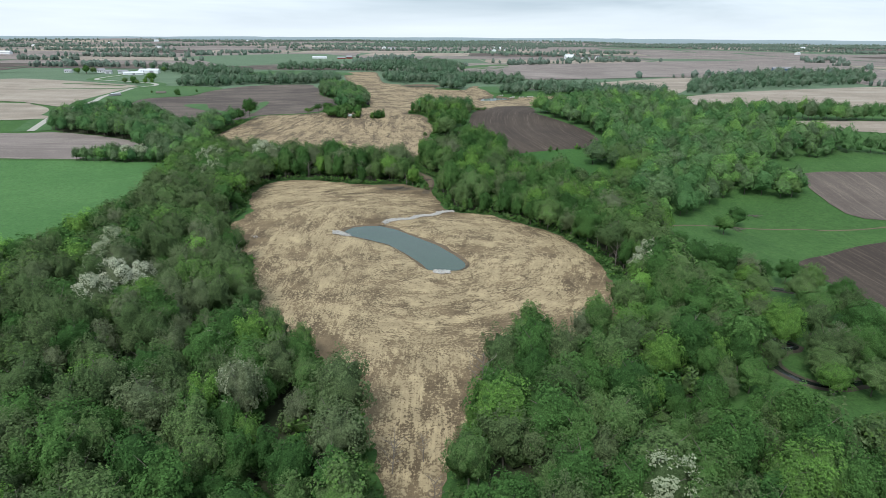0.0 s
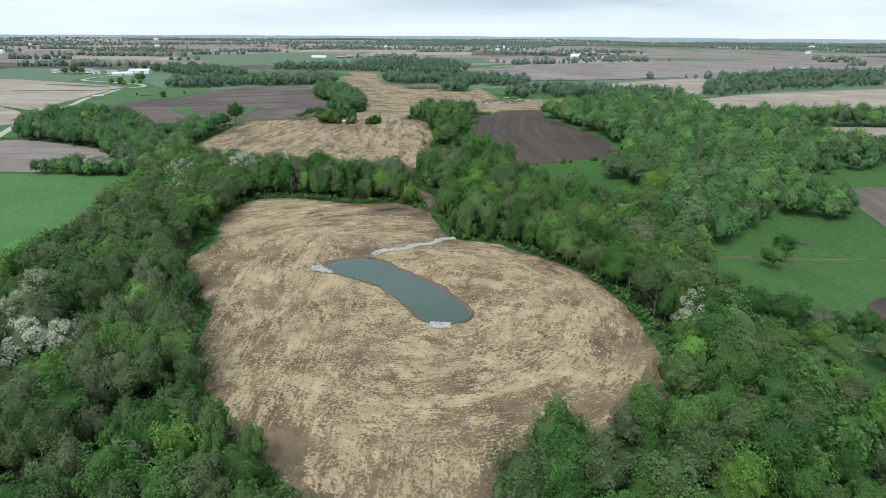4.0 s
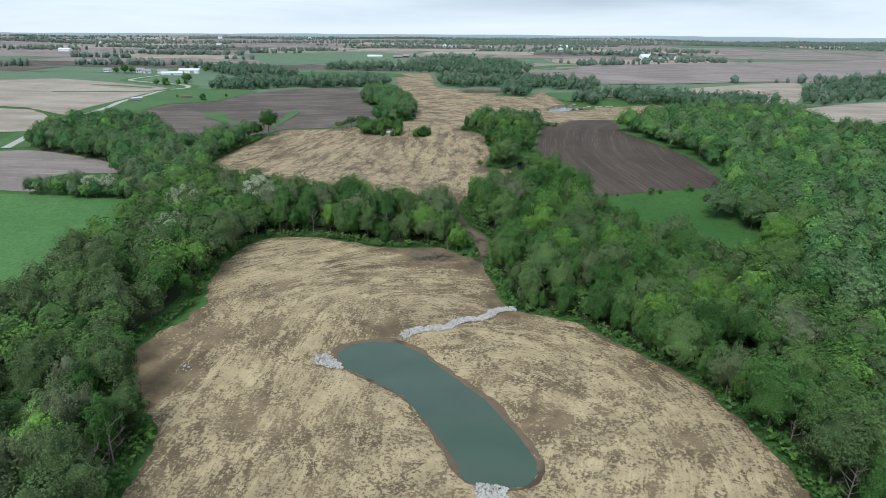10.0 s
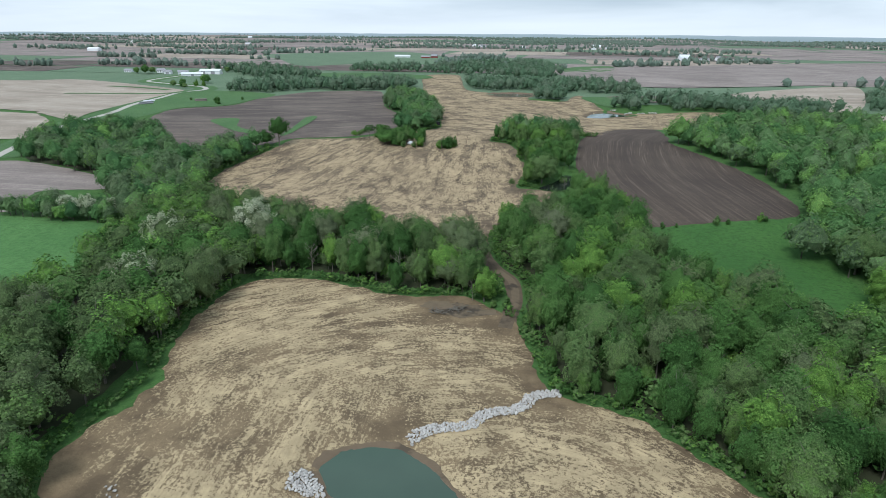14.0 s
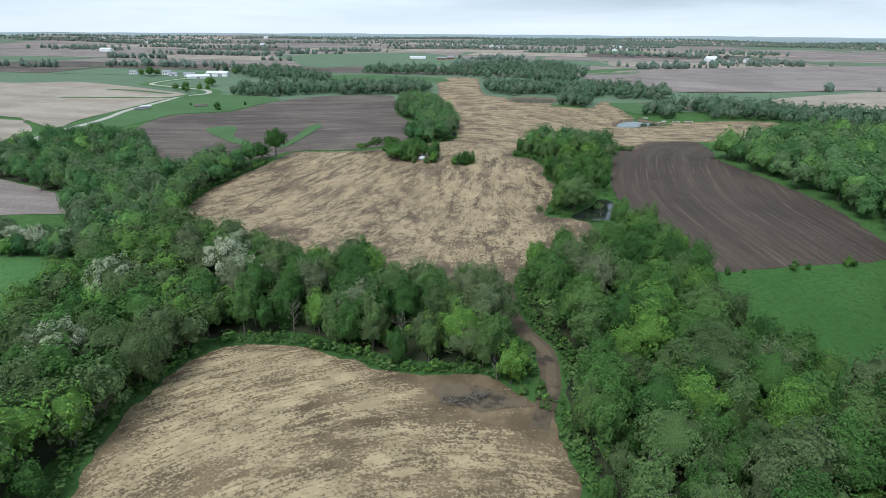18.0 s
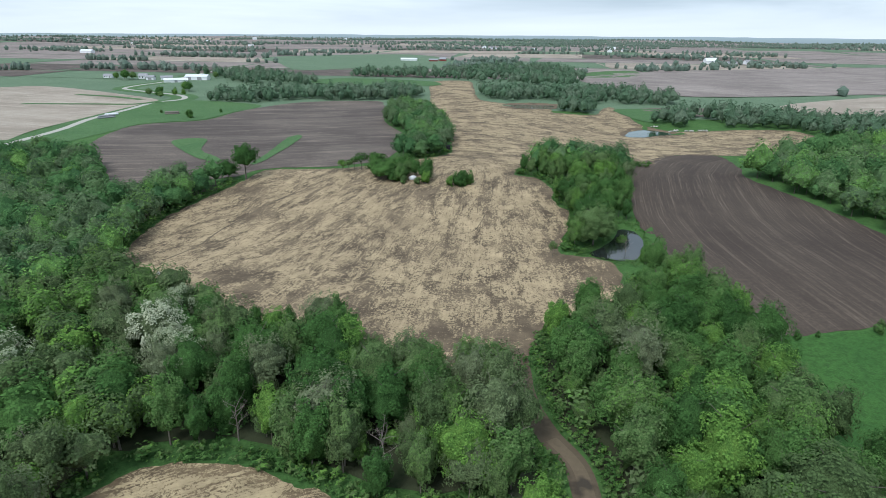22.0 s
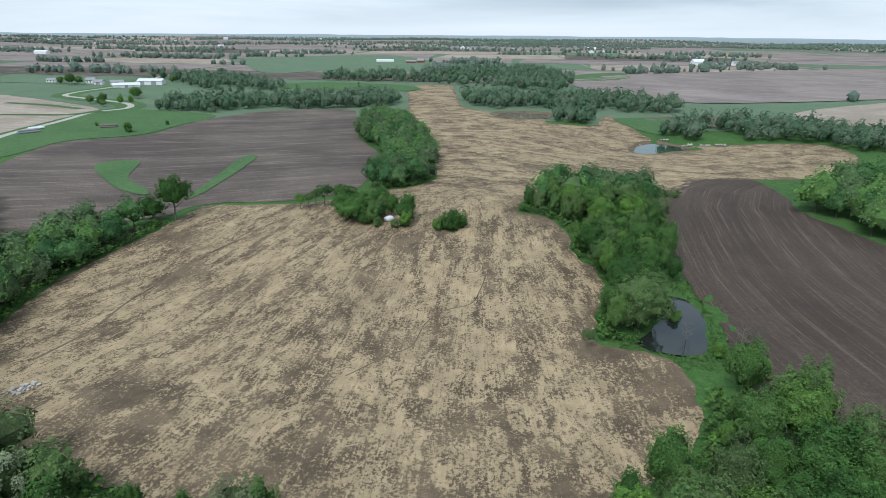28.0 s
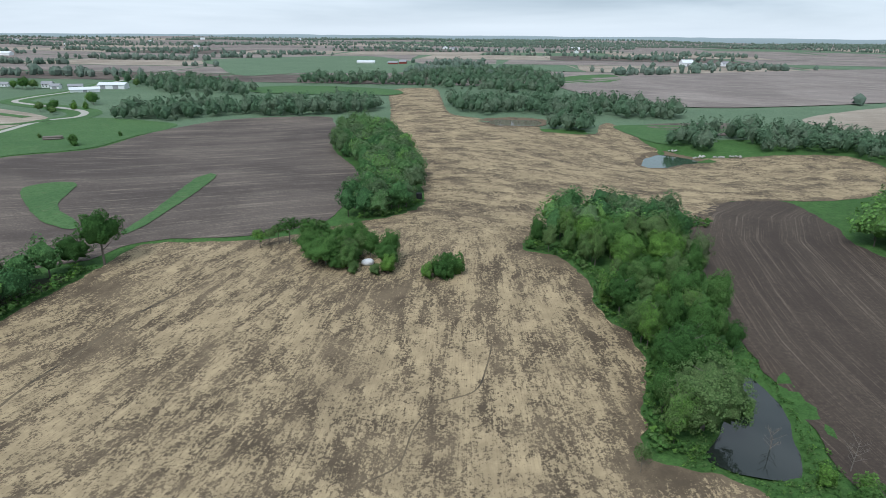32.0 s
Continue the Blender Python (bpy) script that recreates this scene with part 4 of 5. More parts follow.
def puffs(seed, bosses, fine, count, size, low=0.1, girth=1.0, limbs=9, deep=0.34, tight=45.0, flat=0.38, reach=1.04, inside=0.82):
    """A crown of height 1: close inner foliage in limbs and small puffs, and loose sprays of leaves gathered on the puffs."""
    g = np.random.default_rng(seed)
    big, small = unit(g.normal(size=(limbs, 3)) + np.array([0, 0, 0.35])), unit(g.normal(size=(bosses, 3)) + np.array([0, 0, 0.30]))
    big[0] = unit(np.array([0.1, -0.1, 1.0]))
    tall_, lift, wide = g.uniform(0.45, 1.15, limbs), g.uniform(0.5, 1.15, bosses), g.uniform(0.7, 1.5, bosses) * tight
    size3, mid = np.array([0.44 * girth, 0.44 * girth, (1 - low) * 0.55]), np.array([0, 0, (low + 1) / 2 - 0.02])

    def shell(way):
        limb = (tall_ * np.exp(5.0 * (way @ big.T - 1.0))).max(1)
        k = lift * np.exp(wide * (way @ small.T - 1.0))
        r = 0.72 - deep / 2 + 0.32 * limb + deep * k.max(1) - 0.12 * np.maximum(0, -way[:, 2])
        return way * r[:, None] * size3 + mid, k.max(1), k.argmax(1), r - deep * k.max(1)

    way, faces = BALLS[fine]
    inner = shell(way)[0]
    inner = (inner - mid) * inside * (1 + 0.05 * g.normal(size=(len(inner), 1))) + mid
    way = unit(g.normal(size=(count * 3, 3)))
    way = way[way[:, 2] > -0.5]
    centre, top, which, floor_ = shell(way)
    pick = np.argsort(-(top + 0.55 * g.random(len(top))))[:count]
    way, centre, which, floor_ = way[pick], centre[pick], which[pick], floor_[pick]
    count = len(way)
    knob = small[which] * (floor_[:, None] * 0.85) * size3 + mid
    centre = (centre - mid) * g.uniform(0.93, reach, (count, 1)) + mid
    out = unit(0.35 * way + 0.9 * unit(centre - knob) + np.array([0, 0, 0.25]))
    nrm = unit(out + flat * unit(g.normal(size=(count, 3))))
    a = unit(np.cross(nrm, unit(g.normal(size=(count, 3)))))
    b = np.cross(nrm, a)
    s = size * g.uniform(0.5, 1.4, (count, 1))
    leaf = np.stack([centre + a * s * 0.62, centre - a * s * 0.38 + b * s * g.uniform(0.4, 0.62, (count, 1)), centre - a * s * 0.38 - b * s * g.uniform(0.4, 0.62, (count, 1)) + nrm * s * 0.2], 1)
    return inner, faces, leaf


def crown_mesh(name, mats, *form, **more):
    inner, faces, leaf = puffs(*form, **more)
    n, m = len(inner), len(leaf)
    me = bpy.data.meshes.new(name)
    co = np.concatenate([inner, leaf.reshape(-1, 3)])
    loops = np.concatenate([faces.ravel(), n + np.arange(3 * m)])
    polys = len(loops) // 3
    me.vertices.add(len(co)), me.loops.add(len(loops)), me.polygons.add(polys)
    me.vertices.foreach_set("co", co.reshape(-1).astype(np.float32))
    me.loops.foreach_set("vertex_index", loops.astype(np.int32))
    me.polygons.foreach_set("loop_start", np.arange(0, 3 * polys, 3, dtype=np.int32))
    me.polygons.foreach_set("loop_total", np.full(polys, 3, dtype=np.int32))
    for q in mats:
        me.materials.append(q)
    first = np.arange(polys) < len(faces)
    me.polygons.foreach_set("material_index", first.astype(np.int32))
    me.polygons.foreach_set("use_smooth", first)
    me.update(calc_edges=True)
    return me


def loose_crown(name, count, lobes, size, seed, mat, **kw):
    v, n = sprays(count, lobes, size, seed, **kw)
    return triangles(name, v, [mat])


LEAFY, BUDDING, BRIGHT, BLOOMING = (M_LEAF, M_LEAF_IN), (M_BUD, M_BUD_IN), (M_BRIGHT, M_BRIGHT_IN), (M_BLOOM, M_BUD_IN)
KINDS = {
    "broadleaf_tree": [(crown_mesh("crown", LEAFY, 11 + i, 60 + 12 * (i % 3), 3, 3200, 0.0235, low=0.05 + 0.06 * (i % 3), girth=1.0 + 0.1 * (i % 2), limbs=7 + i % 4, deep=0.30 + 0.05 * (i % 3), tight=34.0 + 8 * (i % 4)), trunk_mesh("trunk", 31 + i, 6, M_BARK)) for i in range(8)],
    "large_tree": [(crown_mesh("crown", LEAFY, 21 + i, 130, 4, 6200, 0.0175, low=0.0, girth=1.05, limbs=14, deep=0.26, tight=70.0), trunk_mesh("trunk", 25 + i, 9, M_BARK, 0.018, 1)) for i in range(3)],
    "large_budding_tree": [(crown_mesh("crown", BUDDING, 27, 130, 4, 6200, 0.0175, low=0.0, girth=1.05, limbs=14, deep=0.26, tight=70.0), trunk_mesh("trunk", 28, 9, M_BARK, 0.018, 1))],
    "lone_tree": [(crown_mesh("crown", LEAFY, 33, 90, 3, 3600, 0.022, low=0.30, girth=0.95, limbs=12, deep=0.34, tight=50.0), trunk_mesh("trunk", 34, 12, M_BARK, 0.020, 2))],
    "bright_tree": [(crown_mesh("crown", BRIGHT, 18 + i, 70, 3, 3000, 0.0240, low=0.03, girth=1.0, limbs=10), trunk_mesh("trunk", 38 + i, 6, M_BARK)) for i in range(2)],
    "slender_tree": [(crown_mesh("crown", LEAFY, 41 + i, 50, 3, 2600, 0.0235, low=0.08 * (i % 3), girth=0.74 + 0.08 * (i % 2), limbs=8, deep=0.38, tight=28.0 + 5 * i), trunk_mesh("trunk", 45 + i, 7, M_BARK, 0.012, 1)) for i in range(5)],
    "budding_tree": [(crown_mesh("crown", BUDDING, 51 + i, 60, 3, 3000, 0.0225, low=0.10, girth=0.92 + 0.1 * (i % 2), limbs=9, deep=0.42, tight=36.0 + 9 * (i % 3), reach=1.10, inside=0.80), trunk_mesh("trunk", 61 + i, 9, M_BARK, 0.015, 2)) for i in range(5)],
    "blossoming_tree": [(crown_mesh("crown", BLOOMING, 71 + i, 60, 3, 3600, 0.024, low=0.22, girth=1.0, limbs=9, deep=0.42, tight=36.0, reach=1.10, inside=0.80), trunk_mesh("trunk", 81 + i, 8, M_BARK, 0.016, 2)) for i in range(2)],
    "bare_tree": [(None, trunk_mesh("trunk", 91 + i, 11, M_DEADWOOD, 0.014, 7, 0.25)) for i in range(3)],
    "young_tree": [(loose_crown("crown", 1500, 12, 0.036, 101 + i, M_LEAF, low=0.25, spread=1.0), trunk_mesh("trunk", 111 + i, 8, M_BARK, 0.013, 3)) for i in range(2)],
    "shrub": [(crown_mesh("crown", LEAFY, 131 + i, 26, 2, 1100, 0.06, low=-0.2, girth=0.8, limbs=6, deep=0.40, tight=18.0, reach=1.12), trunk_mesh("trunk", 141 + i, 4, M_BARK, 0.02, 0, 0.1)) for i in range(3)],
}
MADE = {}


def plant(kind, x, y, tall, wide, label, group, variant=None):
    """One tree as a thing with its trunk and its crown."""
    crown, trunk = KINDS[kind][(variant if variant is not None else int(rng.integers(0, 99))) % len(KINDS[kind])]
    ob = new(kind)
    ob.empty_display_size = 0.5
    ob.matrix_basis = pose(x, y, level(x, y) - 0.1, 0, 0, float(rng.random() * 360)) @ Matrix.Diagonal((wide, wide, tall, 1))
    tagged(ob, label, "shrub" if kind == "shrub" else "tree", group)
    for part_name, data in (("trunk", trunk), ("crown", crown)):
        if data is not None:
            p = new(part_name, data)
            p.parent = ob
    MADE[kind] = MADE.get(kind, 0) + 1
    return ob


def scatter(outline, gap, seed, over=-0.6):
    """Places inside an outline, at least about a gap apart."""
    g = np.random.default_rng(seed)
    (x0, y0), (x1, y1) = np.min(outline, 0), np.max(outline, 0)
    ax, ay = np.meshgrid(np.arange(x0, x1, gap), np.arange(y0, y1, gap * 0.87))
    ax[::2] += gap / 2
    ax, ay = ax.ravel() + g.uniform(-0.42, 0.42, ax.size) * gap, ay.ravel() + g.uniform(-0.42, 0.42, ay.size) * gap
    keep = signed(ax, ay, outline) < over
    return np.stack([ax[keep], ay[keep]], 1)


def clumps(seed, bosses, fine, count, size, **more):
    """A crown for joined woods: its triangles, and which of them are inner foliage."""
    inner, faces, leaf = puffs(seed, bosses, fine, count, size, **more)
    low_ones = inner[faces][:, :, 2].max(1) > 0.12
    core = inner[faces][low_ones]
    return np.concatenate([core, leaf]), np.concatenate([np.full(len(core), 2), np.zeros(len(leaf))])


MID = [clumps(201 + i, 45, 2, 860, 0.039, low=0.08 + 0.05 * (i % 3), girth=0.85 + 0.1 * (i % 3), tight=26.0 + 4 * (i % 3)) for i in range(6)]
LOW = [clumps(221 + i, 40, 2, 700, 0.042, low=0.06, girth=0.9 + 0.1 * (i % 2), tight=24.0 + 4 * (i % 3)) for i in range(6)]
BRUSH = [sprays(64, 6, 0.125, 281 + i, low=-0.2)[0] for i in range(4)]
UNDER = [clumps(285 + i, 16, 1, 170, 0.08, low=-0.2, tight=10.0) for i in range(4)]
FAR = [clumps(241 + i, 14, 1, 90, 0.09, low=-0.05, tight=9.0, flat=0.5) for i in range(4)]


def woodland(name, places, label, detail, tall=(8.5, 13.0), olive=0.25, seed=0, mats=(M_WOODS, M_WOODS_IN), slim=1.0, tints=(0.0, 0.70)):
    """Many trees beyond counting as one mesh of foliage and trunks."""
    g = np.random.default_rng(seed + 500)
    tris, tones, kinds = [], [], []
    z = height(places[:, 0], places[:, 1])
    for (x, y), h in zip(places, z):
        v, which = detail[int(g.integers(0, len(detail)))]
        t = g.uniform(*tall) * (1.0 if g.random() > 0.15 else 0.7)
        w = t * g.uniform(0.85, 1.25) * slim
        a = g.random() * 6.283
        c, s = math.cos(a), math.sin(a)
        p = np.empty_like(v)
        p[..., 0] = x + w * (c * v[..., 0] - s * v[..., 1])
        p[..., 1] = y + w * (s * v[..., 0] + c * v[..., 1])
        p[..., 2] = h + t * v[..., 2]
        tris.append(p)
        tone = g.uniform(0.86, 1.0) if g.random() < olive else g.uniform(*tints)
        tones.append(np.full(len(p), tone)), kinds.append(which)
        if len(v) < 250:
            continue
        b = t * 0.016
        q = np.array([[[x - b, y, h - 0.2], [x + b, y, h - 0.2], [x, y, h + 0.7 * t]], [[x, y - b, h - 0.2], [x, y + b, h - 0.2], [x, y, h + 0.7 * t]], [[x + b, y + b, h - 0.2], [x - b, y - b, h - 0.2], [x, y, h + 0.7 * t]]])
        tris.append(q), tones.append(np.zeros(3)), kinds.append(np.ones(3))
    me = triangles(name, np.concatenate(tris), [mats[0], M_BARK, mats[1]], np.concatenate(kinds), np.concatenate(tones))
    return tagged(new(name, me), label, "woodland", kind="stuff")


BLOOMS = [(-89, 314, 14), (-85, 311, 11), (-80, 309, 11), (-107, 295, 14), (-112, 297, 12.5), (-97, 263, 13), (-165, 327, 9), (-158, 328, 9), (-150, 330, 8), (-93, 329, 11), (-97, 175, 12.5), (-92, 159, 12), (-86, 141, 11), (-84, 150, 12), (-96, 168, 11), (-79, 153, 10), (-46, 112, 10), (-36, 96, 12), (32, 69, 13), (58, 160, 10), (62, 168, 10)]
for x, y, t in BLOOMS:
    plant("blossoming_tree", x, y, t, t * 0.95, "broadleaf tree in white blossom among green woods", "blossoming trees")

# trees that the camera passes nearest, each a thing of its own
NEAR_LABELS = {"broadleaf_tree": "leafy green broadleaf tree in the woods", "slender_tree": "slender upright green tree at the wood's edge", "budding_tree": "grey-green budding tree with thin branches showing"}
rest_mid, rest_low, choice = [], [], []
TRACK_DOTS = np.array(rounded(TRACK_LINE, 2.0, closed=False))
for outline, gap, seed, olive in ((WOOD_WEST, 6.2, 1, 0.62), (WOOD_RING, 6.1, 2, 0.24), (WOOD_EAST, 5.8, 3, 0.14), (WOOD_SOUTHEAST, 5.9, 4, 0.16), (WOOD_SOUTHEAST_LOW, 6.2, 5, 0.2), (WOOD_POND, 5.8, 6, 0.06), (CLUMP_MID, 3.3, 7, 0.06), (WOOD_RIDGE, 5.8, 8, 0.15)):
    spots = scatter(outline, gap, seed, 3.0)
    for line in (FIELD_NEAR, FIELD_UPPER, DARK_EAST, POND_SHADED) if outline is not CLUMP_MID else ():
        spots = spots[signed(spots[:, 0], spots[:, 1], line) > 1.6]
    spots = spots[np.min(np.hypot(spots[:, :1] - TRACK_DOTS[:, 0], spots[:, 1:] - TRACK_DOTS[:, 1]), 1) > 6.2]
    spots = spots[(np.abs(spots[:, 0]) < 0.78 * spots[:, 1] + 60) & (spots[:, 1] > 8)]
    spots = spots[np.min([np.hypot(spots[:, 0] - q[0], spots[:, 1] - q[1]) for q in BLOOMS + [(-63, 454, 0)]], 0) > 3.2]
    spots = spots[(np.abs(spots[:, 0] + 63) > 3.2) | (spots[:, 1] < 445) | (spots[:, 1] > 458)]
    rim = -signed(spots[:, 0], spots[:, 1], outline)
    for (x, y), d in zip(spots, rim):
        kind = "broadleaf_tree"
        if rng.random() < (0.5 if outline is WOOD_RING and x < -95 else olive) * (1.0 if not (outline is WOOD_WEST and (y > 190 or x > -45)) else 0.4):
            kind = "budding_tree"
        elif rng.random() < (0.75 if d < 6 else 0.25):
            kind = "slender_tree"
        size = float(rng.uniform(8.0, 15.0)) * (0.6 if rng.random() < 0.2 else 1.0) * (0.60 if outline is CLUMP_MID else 0.70 if outline is WOOD_RIDGE else 0.82 if outline is WOOD_POND else 1.0)
        choice.append((-1 if outline is CLUMP_MID or outline is WOOD_POND and y < 440 else abs(x + 8) + 0.12 * max(0, y - 330), kind, x, y, size, outline))
for rank, kind, x, y, t, outline in sorted(choice, key=lambda c: c[0]):
    if 55 < y < 475 and MADE.get(kind, 0) < 300:
        plant(kind, x, y, t, t * float(rng.uniform(0.72, 1.04)) * (1.45 if outline is CLUMP_MID else 1.0), NEAR_LABELS[kind], "woodland trees")
    elif y < 420 and x > -135:
        rest_mid.append((x, y))
    else:
        rest_low.append((x, y))
woodland("woodland_near", np.array(rest_mid), "dense mixed green and grey-green spring woodland", MID, olive=0.42, seed=1)
woodland("woodland_behind", np.array(rest_low), "mixed spring woodland strip between the fields", LOW, olive=0.4, seed=2, mats=(M_HAZED_WOODS, M_HAZED_WOODS_IN))
woodland("woodland_row_west", scatter(WOOD_ROW, 4.5, 11), "row of small grey-green trees at the hay field's edge", LOW, (6, 9), 0.6, 3, (M_HAZED_WOODS, M_HAZED_WOODS_IN))
# tints start higher, lightening this wood further for the haze
woodland("woodland_east", np.concatenate([scatter(WOOD_BIG_EAST, 7.6, 12), scatter(WOOD_EAST_ROW, 6.5, 13)]), "broad green woodland along the creek", LOW, (9, 16), 0.16, 4, (M_HAZED_WOODS, M_HAZED_WOODS_IN), slim=0.95, tints=(0.15, 0.72))
low_places = scatter(WOOD_WEST, 6.5, 61, -3.0)
low_places = low_places[(low_places[:, 1] > 48) & (low_places[:, 1] < 215) & (low_places[:, 0] > -100)]
woodland("understory_west", low_places, "low green saplings and brush under the west woods", UNDER, (3.0, 6.0), 0.3, 8, slim=1.5)
low_places = scatter(WOOD_SOUTHEAST, 6.5, 62, -3.0)
low_places = low_places[low_places[:, 1] > 48]
woodland("understory_southeast", low_places, "low green saplings and brush under the creek woods", UNDER, (3.0, 6.0), 0.2, 9, slim=1.5)
low_places = np.concatenate([scatter(WOOD_RING, 6.5, 63, -3.0), scatter(WOOD_EAST, 6.5, 64, -3.0)])
low_places = low_places[(low_places[:, 0] > -135) & (np.min(np.hypot(low_places[:, :1] - TRACK_DOTS[:, 0], low_places[:, 1:] - TRACK_DOTS[:, 1]), 1) > 5)]
woodland("understory_north", low_places, "low green saplings and brush under the woods between the fields", UNDER, (3.0, 6.0), 0.2, 10, slim=1.5)
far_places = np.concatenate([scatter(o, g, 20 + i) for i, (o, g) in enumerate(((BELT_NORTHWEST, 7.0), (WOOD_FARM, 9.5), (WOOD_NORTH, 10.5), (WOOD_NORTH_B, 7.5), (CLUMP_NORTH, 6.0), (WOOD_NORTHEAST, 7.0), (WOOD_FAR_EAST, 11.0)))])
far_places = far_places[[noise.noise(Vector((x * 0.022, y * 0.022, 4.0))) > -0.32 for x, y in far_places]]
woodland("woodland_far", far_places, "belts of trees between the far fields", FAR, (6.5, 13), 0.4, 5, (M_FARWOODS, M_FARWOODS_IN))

# trees that stand out
plant("large_tree", 5.5, 396, 13, 17, "large rounded leafy tree beside the shaded pond", "pond trees", 0)
plant("large_tree", 5.0, 408, 12, 14, "rounded leafy tree beside the shaded pond", "pond trees", 3)
plant("lone_tree", -136, 454, 16, 15, "tall lone leafy tree at the field corner", "field trees", 2)
for x, y, t in ((97, 334, 14), (95, 314, 14), (92, 290, 13), (84, 268, 13), (103, 300, 14), (104, 322, 13)):
    plant("large_tree", x, y, t, t * 1.15, "large spreading leafy tree at the pasture's edge", "pasture trees")
for x, y, t in ((-70, 172, 12), (55, 150, 9), (-105, 283, 11), (-44, 118, 9), (-118, 200, 10), (-126, 168, 11), (-30, 298, 8), (48, 232, 10)):
    plant("bright_tree", x, y, t, t * 1.05, "rounded tree in fresh yellow-green leaf", "bright spring trees")
plant("large_budding_tree", 28, 285, 14.5, 21, "large spreading tree with olive young leaves", "pasture trees")
plant("broadleaf_tree", -143, 452, 9, 11, "leafy tree beside the lone tall tree", "field trees", 1)
for x, y, t in ((-96.5, 466, 6.4), (-94, 467, 6.0), (-92, 469, 6.6), (-89, 469, 9.0), (-82, 465, 10), (-79.5, 465.5, 9.5)):
    plant("young_tree", x, y, t, t * 1.05, "thin young tree on the straw field's edge", "young field trees")
plant("slender_tree", -11, 281, 9.5, 11, "slender tree with several stems beside the muddy corner", "young field trees")
plant("young_tree", -7, 385, 6, 4, "spindly young tree by the shaded pond", "young field trees")
for x, y, t in ((9, 101, 13), (-7, 82, 8), (-2, 85, 6), (0, 74, 7), (15, 392, 6), (-14, 281, 6), (24, 386, 6), (-58, 165, 10), (-55, 158, 9.5), (-60, 172, 10), (-51, 150, 9), (52, 186, 9), (49, 198, 8), (54, 172, 9), (38, 219, 9), (-35, 289, 10), (-62, 293, 9)):
    plant("bare_tree", x, y, t, t * 0.95, "thin leafless tree at the edge of the field", "bare trees")
for x, y, t in ((-46.5, 447, 4.2), (-43, 447, 5.0), (-41, 448.5, 5.6), (-39.0, 450, 5.0), (-42, 451, 5.2), (-44.5, 449, 4.6)):
    plant("shrub", x, y, t, t * 1.2, "dense green shrub on the straw field", "field shrubs")
for x, y, t in ((-66, 449.5, 3.4), (-60, 448.5, 3.0), (-69, 453, 4.0), (-57, 450, 3.4), (-73, 456, 4.2)):
    plant("shrub", x, y, t, t * 1.5, "dense green shrub at the edge of the small clump", "field shrubs")
for x, y, t in ((42, 342.5, 1.6), (46, 343, 2.2), (51, 344.5, 1.4), (65, 347.5, 3.0), (69, 348.5, 2.0), (81, 352.5, 3.0), (83, 353, 2.0)):
    plant("shrub", x, y, t, t * 1.2, "small dark round shrub on the fence line", "fence line shrubs")
for x, y, t in ((14.6, 402, 3.4), (16, 404, 2.6), (-5, 279.5, 2.6), (-8.5, 278, 2.2), (19, 383, 3.4), (23, 380, 4.2), (25, 376, 4.0), (21, 378, 3.6)):
    plant("shrub", x, y, t, t * 1.3, "bushy green shrub beside the pond and track", "edge shrubs")
for x, y, t, w in ((80, 127, 11, 12), (66, 154, 9, 13), (75, 155, 9, 14), (94, 119, 10, 11), (82, 112, 7, 10)):
    plant("large_tree", x, y, t, w, "large spreading tree on the grass beside the creek", "creek trees")
for x, y, t in ((77, 146, 8), (86, 151, 9), (84, 131, 9), (90, 131, 10), (92, 123, 8), (103, 132, 11), (80, 140, 8), (101, 155, 10), (68, 166, 10), (78, 172, 10), (85, 168, 11), (92, 167, 9), (72, 176, 9), (76, 183, 9), (96, 140, 10), (98, 124, 9), (108, 145, 10), (112, 168, 9), (88, 160, 8), (70, 128, 8), (84, 118, 9), (90, 118, 8), (80, 105.5, 7), (88, 106, 8), (72, 116, 7), (78, 134, 9), (76, 127, 7), (70, 139, 8), (104, 109, 9), (113, 115, 9), (99, 105, 7), (95, 109, 7), (101, 118, 10), (105, 124, 9), (112, 135, 9), (64, 120, 9), (66, 129, 9), (63, 106, 8), (115, 158, 9), (98, 170, 7), (106, 171, 8), (123, 240, 8), (135, 278, 9), (168, 280, 9), (164, 293, 10), (110, 222, 8)):
    plant("broadleaf_tree" if rng.random() < 0.6 else "budding_tree", x, y, t, t * 1.15, "open-grown tree beside the creek", "creek trees")

# low growth along the edges of the woods
g = np.random.default_rng(77)
tuft, tuft_tone = [], []
